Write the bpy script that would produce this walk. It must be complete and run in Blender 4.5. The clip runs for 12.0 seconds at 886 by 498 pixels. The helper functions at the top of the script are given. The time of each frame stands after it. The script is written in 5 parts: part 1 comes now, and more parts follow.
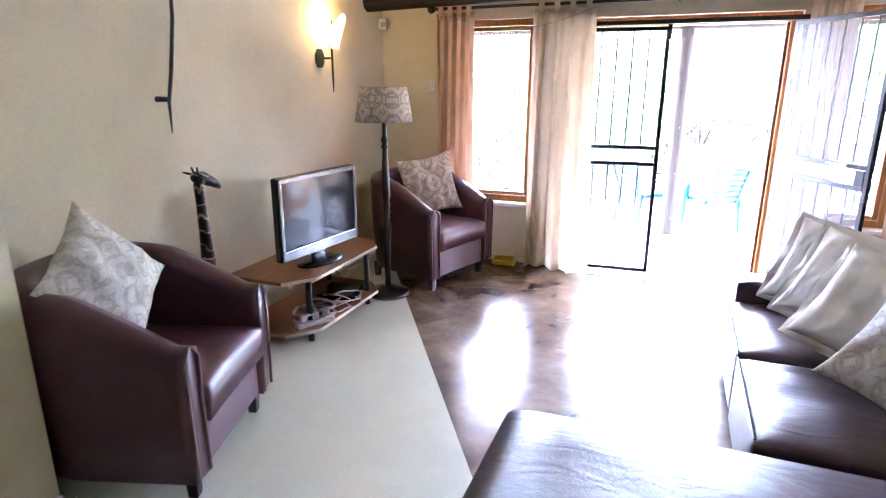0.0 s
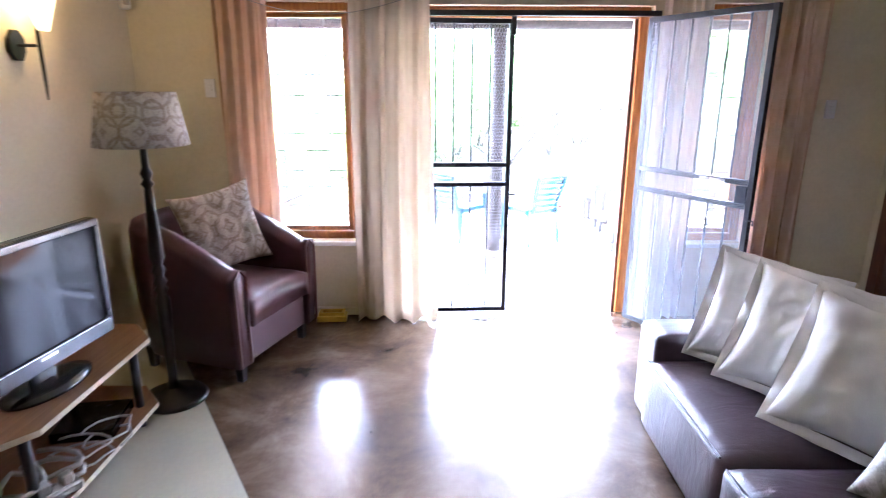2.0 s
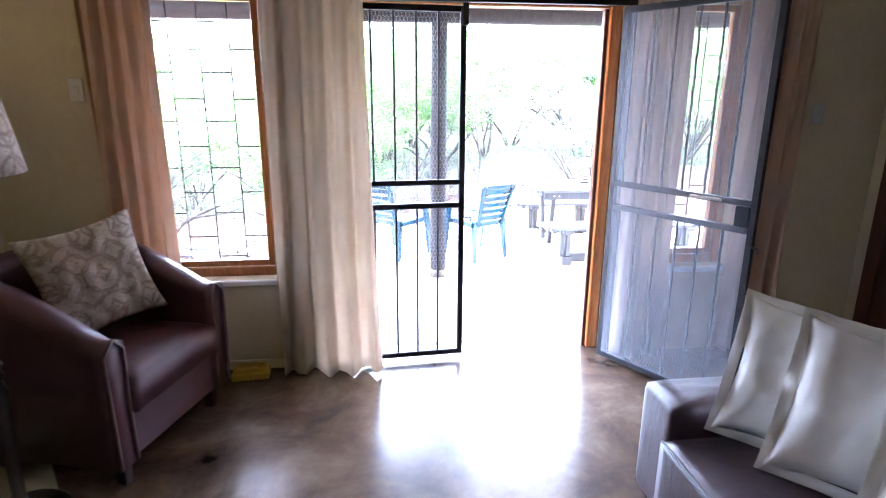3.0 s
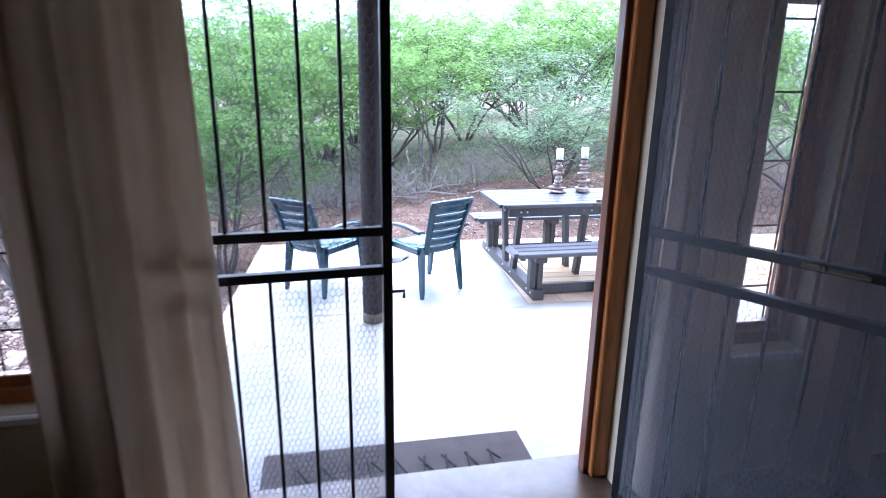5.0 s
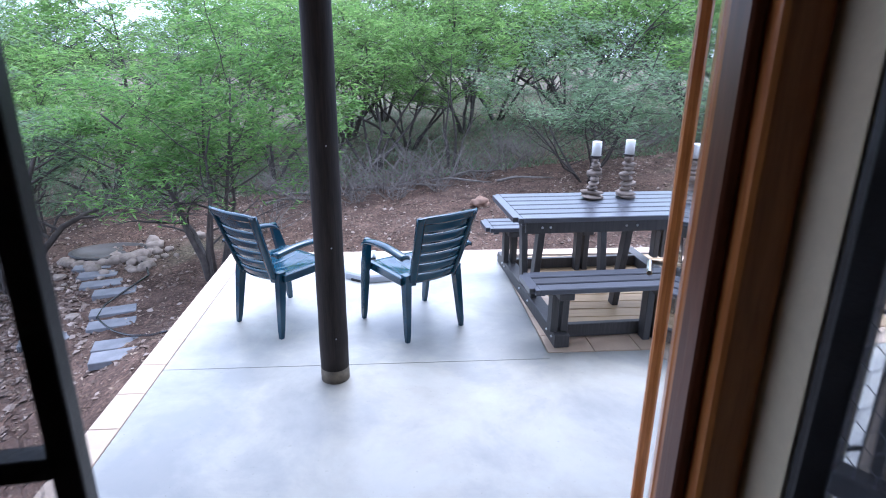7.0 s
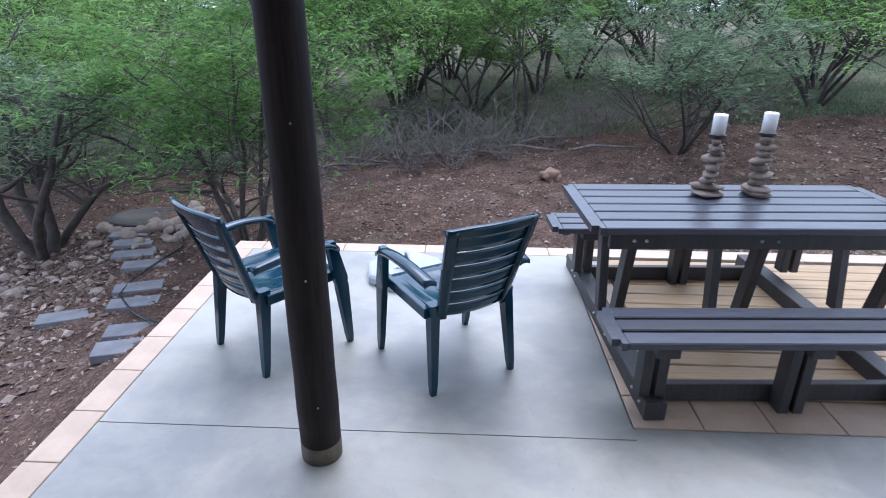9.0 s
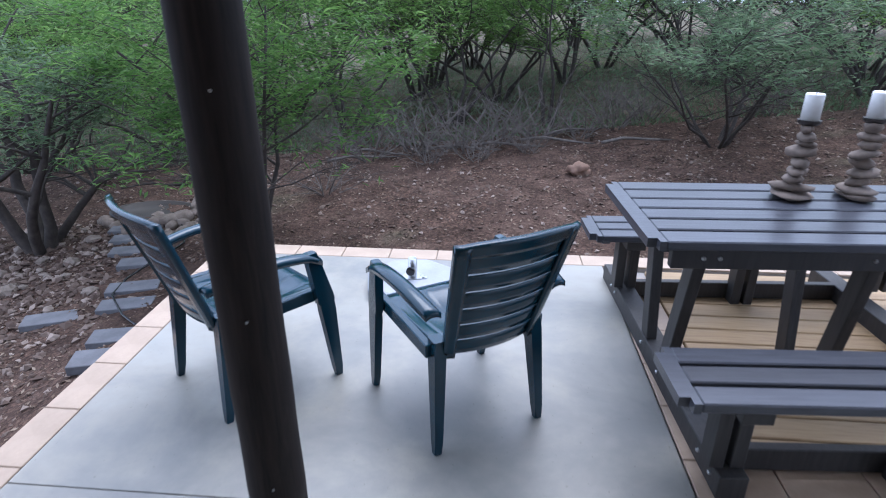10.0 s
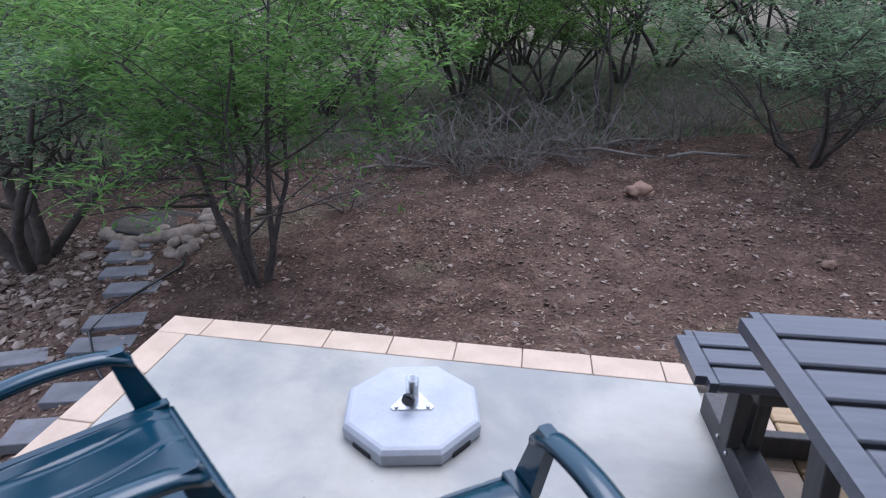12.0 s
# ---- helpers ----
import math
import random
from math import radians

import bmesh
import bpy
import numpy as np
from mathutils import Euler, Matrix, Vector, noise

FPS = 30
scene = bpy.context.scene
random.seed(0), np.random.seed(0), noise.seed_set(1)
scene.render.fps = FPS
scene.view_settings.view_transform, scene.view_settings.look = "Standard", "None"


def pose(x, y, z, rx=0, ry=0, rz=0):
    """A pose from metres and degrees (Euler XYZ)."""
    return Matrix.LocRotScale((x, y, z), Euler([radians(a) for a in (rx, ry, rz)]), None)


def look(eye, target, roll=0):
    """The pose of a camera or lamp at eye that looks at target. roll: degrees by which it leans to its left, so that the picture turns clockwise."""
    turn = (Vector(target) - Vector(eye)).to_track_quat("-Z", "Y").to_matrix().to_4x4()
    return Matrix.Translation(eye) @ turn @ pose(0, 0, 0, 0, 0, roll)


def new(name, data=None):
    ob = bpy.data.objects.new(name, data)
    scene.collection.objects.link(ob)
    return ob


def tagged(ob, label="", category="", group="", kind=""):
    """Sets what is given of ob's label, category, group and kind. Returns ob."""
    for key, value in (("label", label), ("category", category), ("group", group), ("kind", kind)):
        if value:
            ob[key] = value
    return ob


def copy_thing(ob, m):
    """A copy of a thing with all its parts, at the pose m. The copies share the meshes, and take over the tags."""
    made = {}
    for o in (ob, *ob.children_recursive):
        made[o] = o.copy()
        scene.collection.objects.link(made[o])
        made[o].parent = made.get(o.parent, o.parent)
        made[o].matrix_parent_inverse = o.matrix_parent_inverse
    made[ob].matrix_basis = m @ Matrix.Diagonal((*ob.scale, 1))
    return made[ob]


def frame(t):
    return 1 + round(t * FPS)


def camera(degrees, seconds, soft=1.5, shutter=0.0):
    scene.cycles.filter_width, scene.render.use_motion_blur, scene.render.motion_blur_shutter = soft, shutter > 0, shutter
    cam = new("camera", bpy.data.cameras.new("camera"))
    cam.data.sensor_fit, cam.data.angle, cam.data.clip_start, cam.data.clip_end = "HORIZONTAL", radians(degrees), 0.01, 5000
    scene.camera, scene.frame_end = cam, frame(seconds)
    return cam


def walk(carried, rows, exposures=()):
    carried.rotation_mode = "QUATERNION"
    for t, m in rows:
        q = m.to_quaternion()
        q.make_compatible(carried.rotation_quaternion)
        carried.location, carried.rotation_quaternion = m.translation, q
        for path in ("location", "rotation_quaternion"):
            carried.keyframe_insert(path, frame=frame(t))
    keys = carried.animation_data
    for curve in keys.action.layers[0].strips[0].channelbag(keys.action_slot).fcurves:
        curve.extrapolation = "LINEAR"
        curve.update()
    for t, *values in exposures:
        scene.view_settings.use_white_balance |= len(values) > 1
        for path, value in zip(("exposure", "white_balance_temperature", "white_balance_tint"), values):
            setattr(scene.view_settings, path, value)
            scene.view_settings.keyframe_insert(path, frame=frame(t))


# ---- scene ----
cam = camera(74.3, 12.0, 1.0, 0.4)
PATH = [
    (0, (0.181, -0.076, 1.613), (-0.523, 1.715, 1.069), 0.1),
    (0.5, (0.053, 0.168, 1.608), (-0.557, 1.994, 1.067), 0.1),
    (1, (-0.103, 0.47, 1.598), (-0.549, 2.343, 1.055), 0.3),
    (1.5, (-0.27, 0.762, 1.602), (-0.532, 2.67, 1.063), 0.4),
    (2, (-0.399, 1.049, 1.616), (-0.401, 2.977, 1.084), 0.3),
    (2.5, (-0.479, 1.421, 1.62), (-0.311, 3.342, 1.091), 0.3),
    (2.7, (-0.472, 1.565, 1.631), (-0.279, 3.484, 1.101), 0.3),
    (4.5, (-0.308, 2.899, 1.579), (0.076, 4.786, 1.037), 0.8),
    (5, (-0.149, 3.24, 1.583), (0.235, 5.123, 1.029), 0.9),
    (5.5, (0.034, 3.55, 1.599), (0.409, 5.432, 1.036), 1.1),
    (6, (0.176, 3.86, 1.572), (0.527, 5.746, 1.004), 1.1),
    (6.5, (0.302, 4.214, 1.567), (0.619, 6.098, 0.976), 0.9),
    (7, (0.396, 4.484, 1.562), (0.652, 6.364, 0.931), 0.7),
    (9, (0.66, 5.67, 1.451), (0.682, 7.519, 0.69), 0.5),
    (9.5, (0.666, 5.959, 1.339), (0.655, 7.8, 0.556), 0.5),
    (10, (0.713, 6.297, 1.288), (0.661, 8.137, 0.505), 0.3),
    (10.5, (0.751, 6.638, 1.285), (0.628, 8.472, 0.498), -0.1),
    (11, (0.728, 6.968, 1.288), (0.557, 8.795, 0.493), 0.1),
    (11.5, (0.726, 7.246, 1.29), (0.54, 9.068, 0.486), 0.3),
    (12, (0.759, 7.546, 1.284), (0.566, 9.365, 0.475), 0.5),
]
walk(cam, [(t, look(eye, target, roll)) for t, eye, target, roll in PATH],
     exposures=[(0, 7.45, 5200, 23), (1.5, 7.28, 5200, 23), (2.5, 6.55, 5200, 21), (4.5, 3.85, 5150, 20), (5.5, 2.85, 5100, 19), (6.5, 2.2, 5100, 19), (7.0, 1.9, 5150, 17),
                (9.0, 1.25, 5350, 16), (10.0, 1.05, 5350, 16), (11.0, 0.55, 5350, 16), (12.0, 0.85, 5500, 18)])

# ---- light ----
world = bpy.data.worlds.new("overcast_sky")
scene.world = world
world.use_nodes = True
wn = world.node_tree.nodes
wn.clear()
sky = wn.new("ShaderNodeTexSky")
sky.sky_type = "NISHITA"
sky.sun_disc = False
sky.sun_elevation, sky.sun_rotation = radians(68), radians(15)
sky.air_density, sky.dust_density, sky.ozone_density = 1.0, 6.0, 1.0
wash = wn.new("ShaderNodeMixRGB")
wash.inputs["Fac"].default_value = 0.7
wash.inputs["Color2"].default_value = (8.6, 9.3, 10.4, 1)
bg = wn.new("ShaderNodeBackground")
bg.inputs["Strength"].default_value = 0.13
wo = wn.new("ShaderNodeOutputWorld")
world.node_tree.links.new(sky.outputs["Color"], wash.inputs["Color1"])
world.node_tree.links.new(wash.outputs["Color"], bg.inputs["Color"])
world.node_tree.links.new(bg.outputs["Background"], wo.inputs["Surface"])
sun_data = bpy.data.lights.new("sun", "SUN")
sun_data.energy, sun_data.angle, sun_data.color = 1.2, radians(45), (1.0, 0.96, 0.9)
sun = new("sun", sun_data)
sun.matrix_world = look((0, 0, 20), (-1.0, -3.8, 10))

# ---- materials ----


def node_mat(name, rough=0.6, metal=0.0):
    m = bpy.data.materials.new(name)
    m.use_nodes = True
    nt = m.node_tree
    b = nt.nodes["Principled BSDF"]
    b.inputs["Roughness"].default_value, b.inputs["Metallic"].default_value = rough, metal
    return m, nt, b


def coords(nt, scale=(1, 1, 1), kind="Object"):
    tc, mp = nt.nodes.new("ShaderNodeTexCoord"), nt.nodes.new("ShaderNodeMapping")
    mp.inputs["Scale"].default_value = scale
    nt.links.new(tc.outputs[kind], mp.inputs["Vector"])
    return mp.outputs["Vector"]


def noise_tex(nt, vec, scale, detail=4.0, rough=0.6, distortion=0.0):
    n = nt.nodes.new("ShaderNodeTexNoise")
    n.inputs["Scale"].default_value, n.inputs["Detail"].default_value = scale, detail
    n.inputs["Roughness"].default_value, n.inputs["Distortion"].default_value = rough, distortion
    nt.links.new(vec, n.inputs["Vector"])
    return n.outputs["Fac"]


def ramp(nt, fac, stops):
    r = nt.nodes.new("ShaderNodeValToRGB")
    while len(r.color_ramp.elements) < len(stops):
        r.color_ramp.elements.new(0.5)
    for e, (p, c) in zip(r.color_ramp.elements, stops):
        e.position, e.color = p, (*c, 1)
    nt.links.new(fac, r.inputs["Fac"])
    return r.outputs["Color"]


def mix(nt, a, b, fac, mode="MIX"):
    n = nt.nodes.new("ShaderNodeMixRGB")
    n.blend_type = mode
    for socket, value in ((n.inputs["Color1"], a), (n.inputs["Color2"], b), (n.inputs["Fac"], fac)):
        if isinstance(value, (int, float)):
            socket.default_value = value
        elif isinstance(value, tuple):
            socket.default_value = (*value, 1)
        else:
            nt.links.new(value, socket)
    return n.outputs["Color"]


def bump(nt, b, height, strength=0.3, distance=0.01):
    n = nt.nodes.new("ShaderNodeBump")
    n.inputs["Strength"].default_value, n.inputs["Distance"].default_value = strength, distance
    nt.links.new(height, n.inputs["Height"])
    nt.links.new(n.outputs["Normal"], b.inputs["Normal"])


def plain(name, dark, light, scale=3.0, fine=60.0, rough=0.6, metal=0.0, relief=0.2, stretch=(1, 1, 1), rough_var=0.15, spec=0.5):
    """Two-scale mottled surface: broad stains from dark to light, fine grain as relief."""
    m, nt, b = node_mat(name, rough, metal)
    v = coords(nt, stretch)
    broad = noise_tex(nt, v, scale, 5)
    grain = noise_tex(nt, v, fine, 3)
    c = ramp(nt, broad, [(0.3, dark), (0.7, light)])
    c = mix(nt, c, mix(nt, (0.75, 0.75, 0.75), (1.1, 1.1, 1.1), grain), 0.5, "MULTIPLY")
    nt.links.new(c, b.inputs["Base Color"])
    mr = nt.nodes.new("ShaderNodeMapRange")
    mr.inputs["To Min"].default_value, mr.inputs["To Max"].default_value = max(0.02, rough - rough_var), min(1, rough + rough_var)
    nt.links.new(broad, mr.inputs["Value"])
    nt.links.new(mr.outputs["Result"], b.inputs["Roughness"])
    b.inputs["Specular IOR Level"].default_value = spec
    if relief:
        bump(nt, b, grain, relief, 0.004)
    return m


def wood(name, dark, light, axis=0, rough=0.45, scale=6.0, spec=0.5):
    stretch = [9.0, 9.0, 9.0]
    stretch[axis] = 0.7
    m, nt, b = node_mat(name, rough)
    v = coords(nt, tuple(stretch))
    grain = noise_tex(nt, v, scale, 6, 0.65, 0.6)
    broad = noise_tex(nt, coords(nt), 2.2, 3)
    info = nt.nodes.new("ShaderNodeObjectInfo")
    c = ramp(nt, grain, [(0.3, dark), (0.68, light)])
    c = mix(nt, c, mix(nt, (0.7, 0.7, 0.7), (1.15, 1.1, 1.05), broad), 0.6, "MULTIPLY")
    c = mix(nt, c, mix(nt, (0.8, 0.78, 0.75), (1.1, 1.1, 1.1), info.outputs["Random"]), 0.7, "MULTIPLY")
    nt.links.new(c, b.inputs["Base Color"])
    bump(nt, b, grain, 0.25, 0.003)
    b.inputs["Specular IOR Level"].default_value = spec
    return m


WALL = plain("cream_plaster", (0.64, 0.555, 0.38), (0.73, 0.645, 0.47), 1.3, 45, 0.8, relief=0.25, spec=0.25)
WALL_OUT = plain("outer_plaster", (0.55, 0.50, 0.42), (0.66, 0.6, 0.52), 1.3, 45, 0.85, relief=0.3, spec=0.2)
WHITE = plain("white_paint", (0.74, 0.73, 0.7), (0.82, 0.81, 0.79), 4, 60, 0.5, relief=0.08)
CEIL = plain("ceiling_board", (0.62, 0.57, 0.48), (0.72, 0.67, 0.58), 1, 30, 0.85, relief=0.1)
SCREED = plain("pale_screed", (0.47, 0.45, 0.34), (0.56, 0.53, 0.41), 2.0, 40, 0.38, relief=0.05, rough_var=0.1)
PLUM = plain("plum_leather", (0.068, 0.026, 0.034), (0.096, 0.038, 0.048), 5, 160, 0.42, relief=0.35)
PIPING = plain("worn_plum_piping", (0.16, 0.09, 0.09), (0.22, 0.13, 0.13), 20, 160, 0.5, relief=0.2)
BLACKWOOD = plain("black_stained_wood", (0.012, 0.010, 0.010), (0.028, 0.02, 0.018), 8, 90, 0.35, relief=0.1)
STEEL = plain("black_painted_steel", (0.012, 0.013, 0.016), (0.03, 0.032, 0.036), 12, 140, 0.42, 0.2, relief=0.25)
WIRE = plain("galvanised_wire", (0.30, 0.31, 0.33), (0.42, 0.43, 0.45), 30, 200, 0.4, 0.8, relief=0)
BRASS = plain("bright_latch_metal", (0.5, 0.48, 0.42), (0.62, 0.6, 0.55), 30, 200, 0.3, 1.0, relief=0)
FRAMEWOOD = wood("varnished_meranti", (0.36, 0.12, 0.032), (0.62, 0.255, 0.072), 2, 0.28)
DOORWOOD = wood("dark_red_wood", (0.075, 0.022, 0.010), (0.15, 0.05, 0.022), 2, 0.35)
BEECH = wood("beech_veneer", (0.22, 0.10, 0.045), (0.32, 0.16, 0.075), 1, 0.5, 4)
EDGE = plain("pale_edge_band", (0.46, 0.38, 0.28), (0.55, 0.47, 0.36), 20, 90, 0.5, relief=0)
POLE = wood("dark_creosote_pole", (0.008, 0.006, 0.006), (0.026, 0.019, 0.016), 2, 0.7, spec=0.25)
POLEFOOT = plain("bare_pole_foot", (0.05, 0.04, 0.028), (0.16, 0.13, 0.09), 14, 80, 0.8, relief=0.4)
PVC = plain("black_plastic", (0.008, 0.008, 0.010), (0.014, 0.014, 0.017), 9, 100, 0.22, relief=0.03)
TABLEPAINT = wood("charcoal_painted_timber", (0.044, 0.048, 0.061), (0.078, 0.085, 0.104), 0, 0.31)
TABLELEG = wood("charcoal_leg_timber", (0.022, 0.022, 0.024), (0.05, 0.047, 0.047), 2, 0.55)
DECK = wood("pine_decking", (0.24, 0.16, 0.085), (0.38, 0.275, 0.15), 0, 0.6, 4)
RESIN = plain("dark_teal_resin", (0.004, 0.026, 0.045), (0.007, 0.040, 0.066), 4, 220, 0.12, relief=0.08, rough_var=0.06)
TILE = plain("peach_terracotta_tile", (0.35, 0.265, 0.19), (0.46, 0.355, 0.265), 5, 60, 0.55, relief=0.1)
GROUT = plain("grey_mortar", (0.25, 0.23, 0.2), (0.33, 0.3, 0.27), 6, 90, 0.9, relief=0.3)
SLAB = plain("grey_paving_slab", (0.10, 0.10, 0.108), (0.17, 0.17, 0.18), 5, 70, 0.85, relief=0.4)
STONE = plain("tan_fieldstone", (0.11, 0.085, 0.066), (0.28, 0.225, 0.185), 7, 60, 0.85, relief=0.5)
REDROCK = plain("red_sandstone", (0.13, 0.078, 0.055), (0.27, 0.165, 0.115), 9, 60, 0.85, relief=0.6)
WAX = plain("white_wax", (0.74, 0.74, 0.72), (0.82, 0.82, 0.8), 10, 60, 0.5, relief=0.03)
CONC = plain("white_cast_concrete", (0.29, 0.305, 0.335), (0.37, 0.385, 0.415), 5, 70, 0.6, relief=0.2)
CHROME = plain("galvanised_tube", (0.42, 0.43, 0.44), (0.62, 0.63, 0.64), 20, 120, 0.3, 1.0, relief=0.1)
CREAM = plain("cream_cotton", (0.72, 0.69, 0.66), (0.82, 0.79, 0.76), 3, 300, 0.95, relief=0.35, spec=0.2)
YELLOW = plain("yellow_plastic", (0.55, 0.33, 0.02), (0.66, 0.42, 0.03), 6, 80, 0.45, relief=0.05)
CABLE = plain("off_white_cable", (0.36, 0.33, 0.30), (0.48, 0.45, 0.41), 20, 90, 0.5, relief=0)
RUBBER = plain("dark_mat_fibre", (0.045, 0.035, 0.032), (0.075, 0.06, 0.055), 8, 300, 0.95, relief=0.8)
INK = plain("black_print", (0.01, 0.01, 0.01), (0.016, 0.015, 0.015), 8, 100, 0.9, relief=0)
BARK = plain("grey_brown_bark", (0.024, 0.019, 0.016), (0.072, 0.058, 0.049), 9, 45, 0.9, relief=0.8)
TWIG = plain("dry_grey_twig", (0.085, 0.072, 0.063), (0.19, 0.165, 0.145), 9, 60, 0.9, relief=0.4)


def carved_mat():
    """Dark carved wood with pale scraped rings."""
    m, nt, b = node_mat("carved_dark_wood", 0.42)
    v = coords(nt)
    wv = nt.nodes.new("ShaderNodeTexWave")
    wv.bands_direction = "Z"
    wv.inputs["Scale"].default_value, wv.inputs["Distortion"].default_value = 4.2, 5.0
    wv.inputs["Detail"].default_value, wv.inputs["Detail Scale"].default_value = 2.0, 3.0
    nt.links.new(v, wv.inputs["Vector"])
    dark = ramp(nt, noise_tex(nt, v, 12, 4), [(0.3, (0.012, 0.008, 0.006)), (0.7, (0.035, 0.02, 0.014))])
    c = mix(nt, dark, (0.42, 0.33, 0.22), ramp(nt, wv.outputs["Fac"], [(0.93, (0, 0, 0)), (0.985, (0.8, 0.8, 0.8))]))
    nt.links.new(c, b.inputs["Base Color"])
    bump(nt, b, noise_tex(nt, v, 60, 3), 0.2, 0.004)
    return m


GIRAFFE = carved_mat()


def leather_dark():
    m, nt, b = node_mat("espresso_leather", 0.3)
    v = coords(nt)
    creases = noise_tex(nt, coords(nt, (1, 2.5, 1)), 5, 5, 0.6, 1.2)
    pores = noise_tex(nt, v, 220, 2)
    nt.links.new(ramp(nt, creases, [(0.3, (0.052, 0.034, 0.040)), (0.7, (0.082, 0.055, 0.062))]), b.inputs["Base Color"])
    bump(nt, b, mix(nt, creases, pores, 0.25), 0.35, 0.015)
    return m


SOFA = leather_dark()


def stained_floor():
    m, nt, b = node_mat("brown_stained_concrete", 0.16)
    v = coords(nt)
    clouds = noise_tex(nt, v, 2.0, 7, 0.66, 0.35)
    fine = noise_tex(nt, v, 14, 4)
    c = ramp(nt, clouds, [(0.33, (0.048, 0.031, 0.023)), (0.5, (0.14, 0.093, 0.06)), (0.67, (0.27, 0.20, 0.135))])
    c = mix(nt, c, mix(nt, (0.75, 0.75, 0.75), (1.15, 1.12, 1.1), fine), 0.6, "MULTIPLY")
    nt.links.new(c, b.inputs["Base Color"])
    mr = nt.nodes.new("ShaderNodeMapRange")
    mr.inputs["To Min"].default_value, mr.inputs["To Max"].default_value = 0.14, 0.32
    nt.links.new(fine, mr.inputs["Value"])
    nt.links.new(mr.outputs["Result"], b.inputs["Roughness"])
    b.inputs["Specular IOR Level"].default_value = 0.65
    bump(nt, b, clouds, 0.06, 0.01)
    return m


STAINED = stained_floor()


def patio_mat():
    m, nt, b = node_mat("troweled_grey_concrete", 0.42)
    v = coords(nt)
    clouds = noise_tex(nt, v, 1.5, 7, 0.62, 0.25)
    fine = noise_tex(nt, v, 9, 5, 0.65, 0.4)
    specks = noise_tex(nt, v, 60, 2)
    c = ramp(nt, clouds, [(0.36, (0.20, 0.196, 0.187)), (0.47, (0.245, 0.236, 0.217)), (0.54, (0.29, 0.272, 0.238)), (0.63, (0.32, 0.304, 0.272))])
    c = mix(nt, c, mix(nt, (0.75, 0.83, 0.84), (1.1, 1.1, 1.08), fine), 0.7, "MULTIPLY")
    c = mix(nt, c, ramp(nt, specks, [(0.24, (0.5, 0.47, 0.42)), (0.3, (1, 1, 1))]), 0.6, "MULTIPLY")
    nt.links.new(c, b.inputs["Base Color"])
    mr = nt.nodes.new("ShaderNodeMapRange")
    mr.inputs["To Min"].default_value, mr.inputs["To Max"].default_value = 0.3, 0.55
    nt.links.new(fine, mr.inputs["Value"])
    nt.links.new(mr.outputs["Result"], b.inputs["Roughness"])
    bump(nt, b, fine, 0.08, 0.01)
    return m


PATIO = patio_mat()


def soil_mat():
    m, nt, b = node_mat("red_brown_soil", 0.95)
    v = coords(nt)
    broad = noise_tex(nt, v, 0.28, 4, 0.6, 0.5)
    mid = noise_tex(nt, v, 2.6, 5, 0.65)
    fine = noise_tex(nt, v, 26, 4, 0.7)
    c = ramp(nt, mid, [(0.3, (0.048, 0.032, 0.025)), (0.55, (0.094, 0.062, 0.049)), (0.75, (0.165, 0.116, 0.091))])
    grass = ramp(nt, mid, [(0.3, (0.07, 0.068, 0.045)), (0.7, (0.15, 0.14, 0.095))])
    c = mix(nt, c, grass, ramp(nt, broad, [(0.58, (0, 0, 0)), (0.72, (1, 1, 1))]))
    sep = nt.nodes.new("ShaderNodeSeparateXYZ")
    nt.links.new(v, sep.inputs[0])
    edge = nt.nodes.new("ShaderNodeMath")
    edge.operation = "MULTIPLY_ADD"
    nt.links.new(broad, edge.inputs[0])
    edge.inputs[1].default_value = 6.0
    nt.links.new(sep.outputs["Y"], edge.inputs[2])
    far = nt.nodes.new("ShaderNodeMapRange")
    far.inputs["From Min"].default_value, far.inputs["From Max"].default_value = 20.0, 22.5
    nt.links.new(edge.outputs[0], far.inputs["Value"])
    straw = ramp(nt, mid, [(0.3, (0.062, 0.056, 0.040)), (0.55, (0.115, 0.102, 0.072)), (0.75, (0.19, 0.168, 0.12))])
    c = mix(nt, c, straw, far.outputs["Result"])
    c = mix(nt, c, ramp(nt, fine, [(0.3, (0.55, 0.53, 0.5)), (0.5, (1, 1, 1)), (0.72, (1.45, 1.4, 1.35))]), 0.75, "MULTIPLY")
    vo = nt.nodes.new("ShaderNodeTexVoronoi")
    vo.inputs["Scale"].default_value = 38
    nt.links.new(v, vo.inputs["Vector"])
    bits = ramp(nt, vo.outputs["Color"], [(0.25, (0.6, 0.58, 0.56)), (0.55, (1, 1, 1)), (0.85, (1.7, 1.6, 1.5))])
    c = mix(nt, c, bits, ramp(nt, noise_tex(nt, v, 1.1, 4), [(0.35, (0.2, 0.2, 0.2)), (0.62, (0.9, 0.9, 0.9))]), "MULTIPLY")
    nt.links.new(c, b.inputs["Base Color"])
    bump(nt, b, mix(nt, mid, fine, 0.6), 1.0, 0.06)
    b.inputs["Specular IOR Level"].default_value = 0.1
    return m


SOIL = soil_mat()


def scatter_mat(name, stops, rough=0.9):
    """Colour picked per loose piece."""
    m, nt, b = node_mat(name, rough)
    g = nt.nodes.new("ShaderNodeNewGeometry")
    nt.links.new(ramp(nt, g.outputs["Random Per Island"], stops), b.inputs["Base Color"])
    b.inputs["Specular IOR Level"].default_value = 0.2
    return m


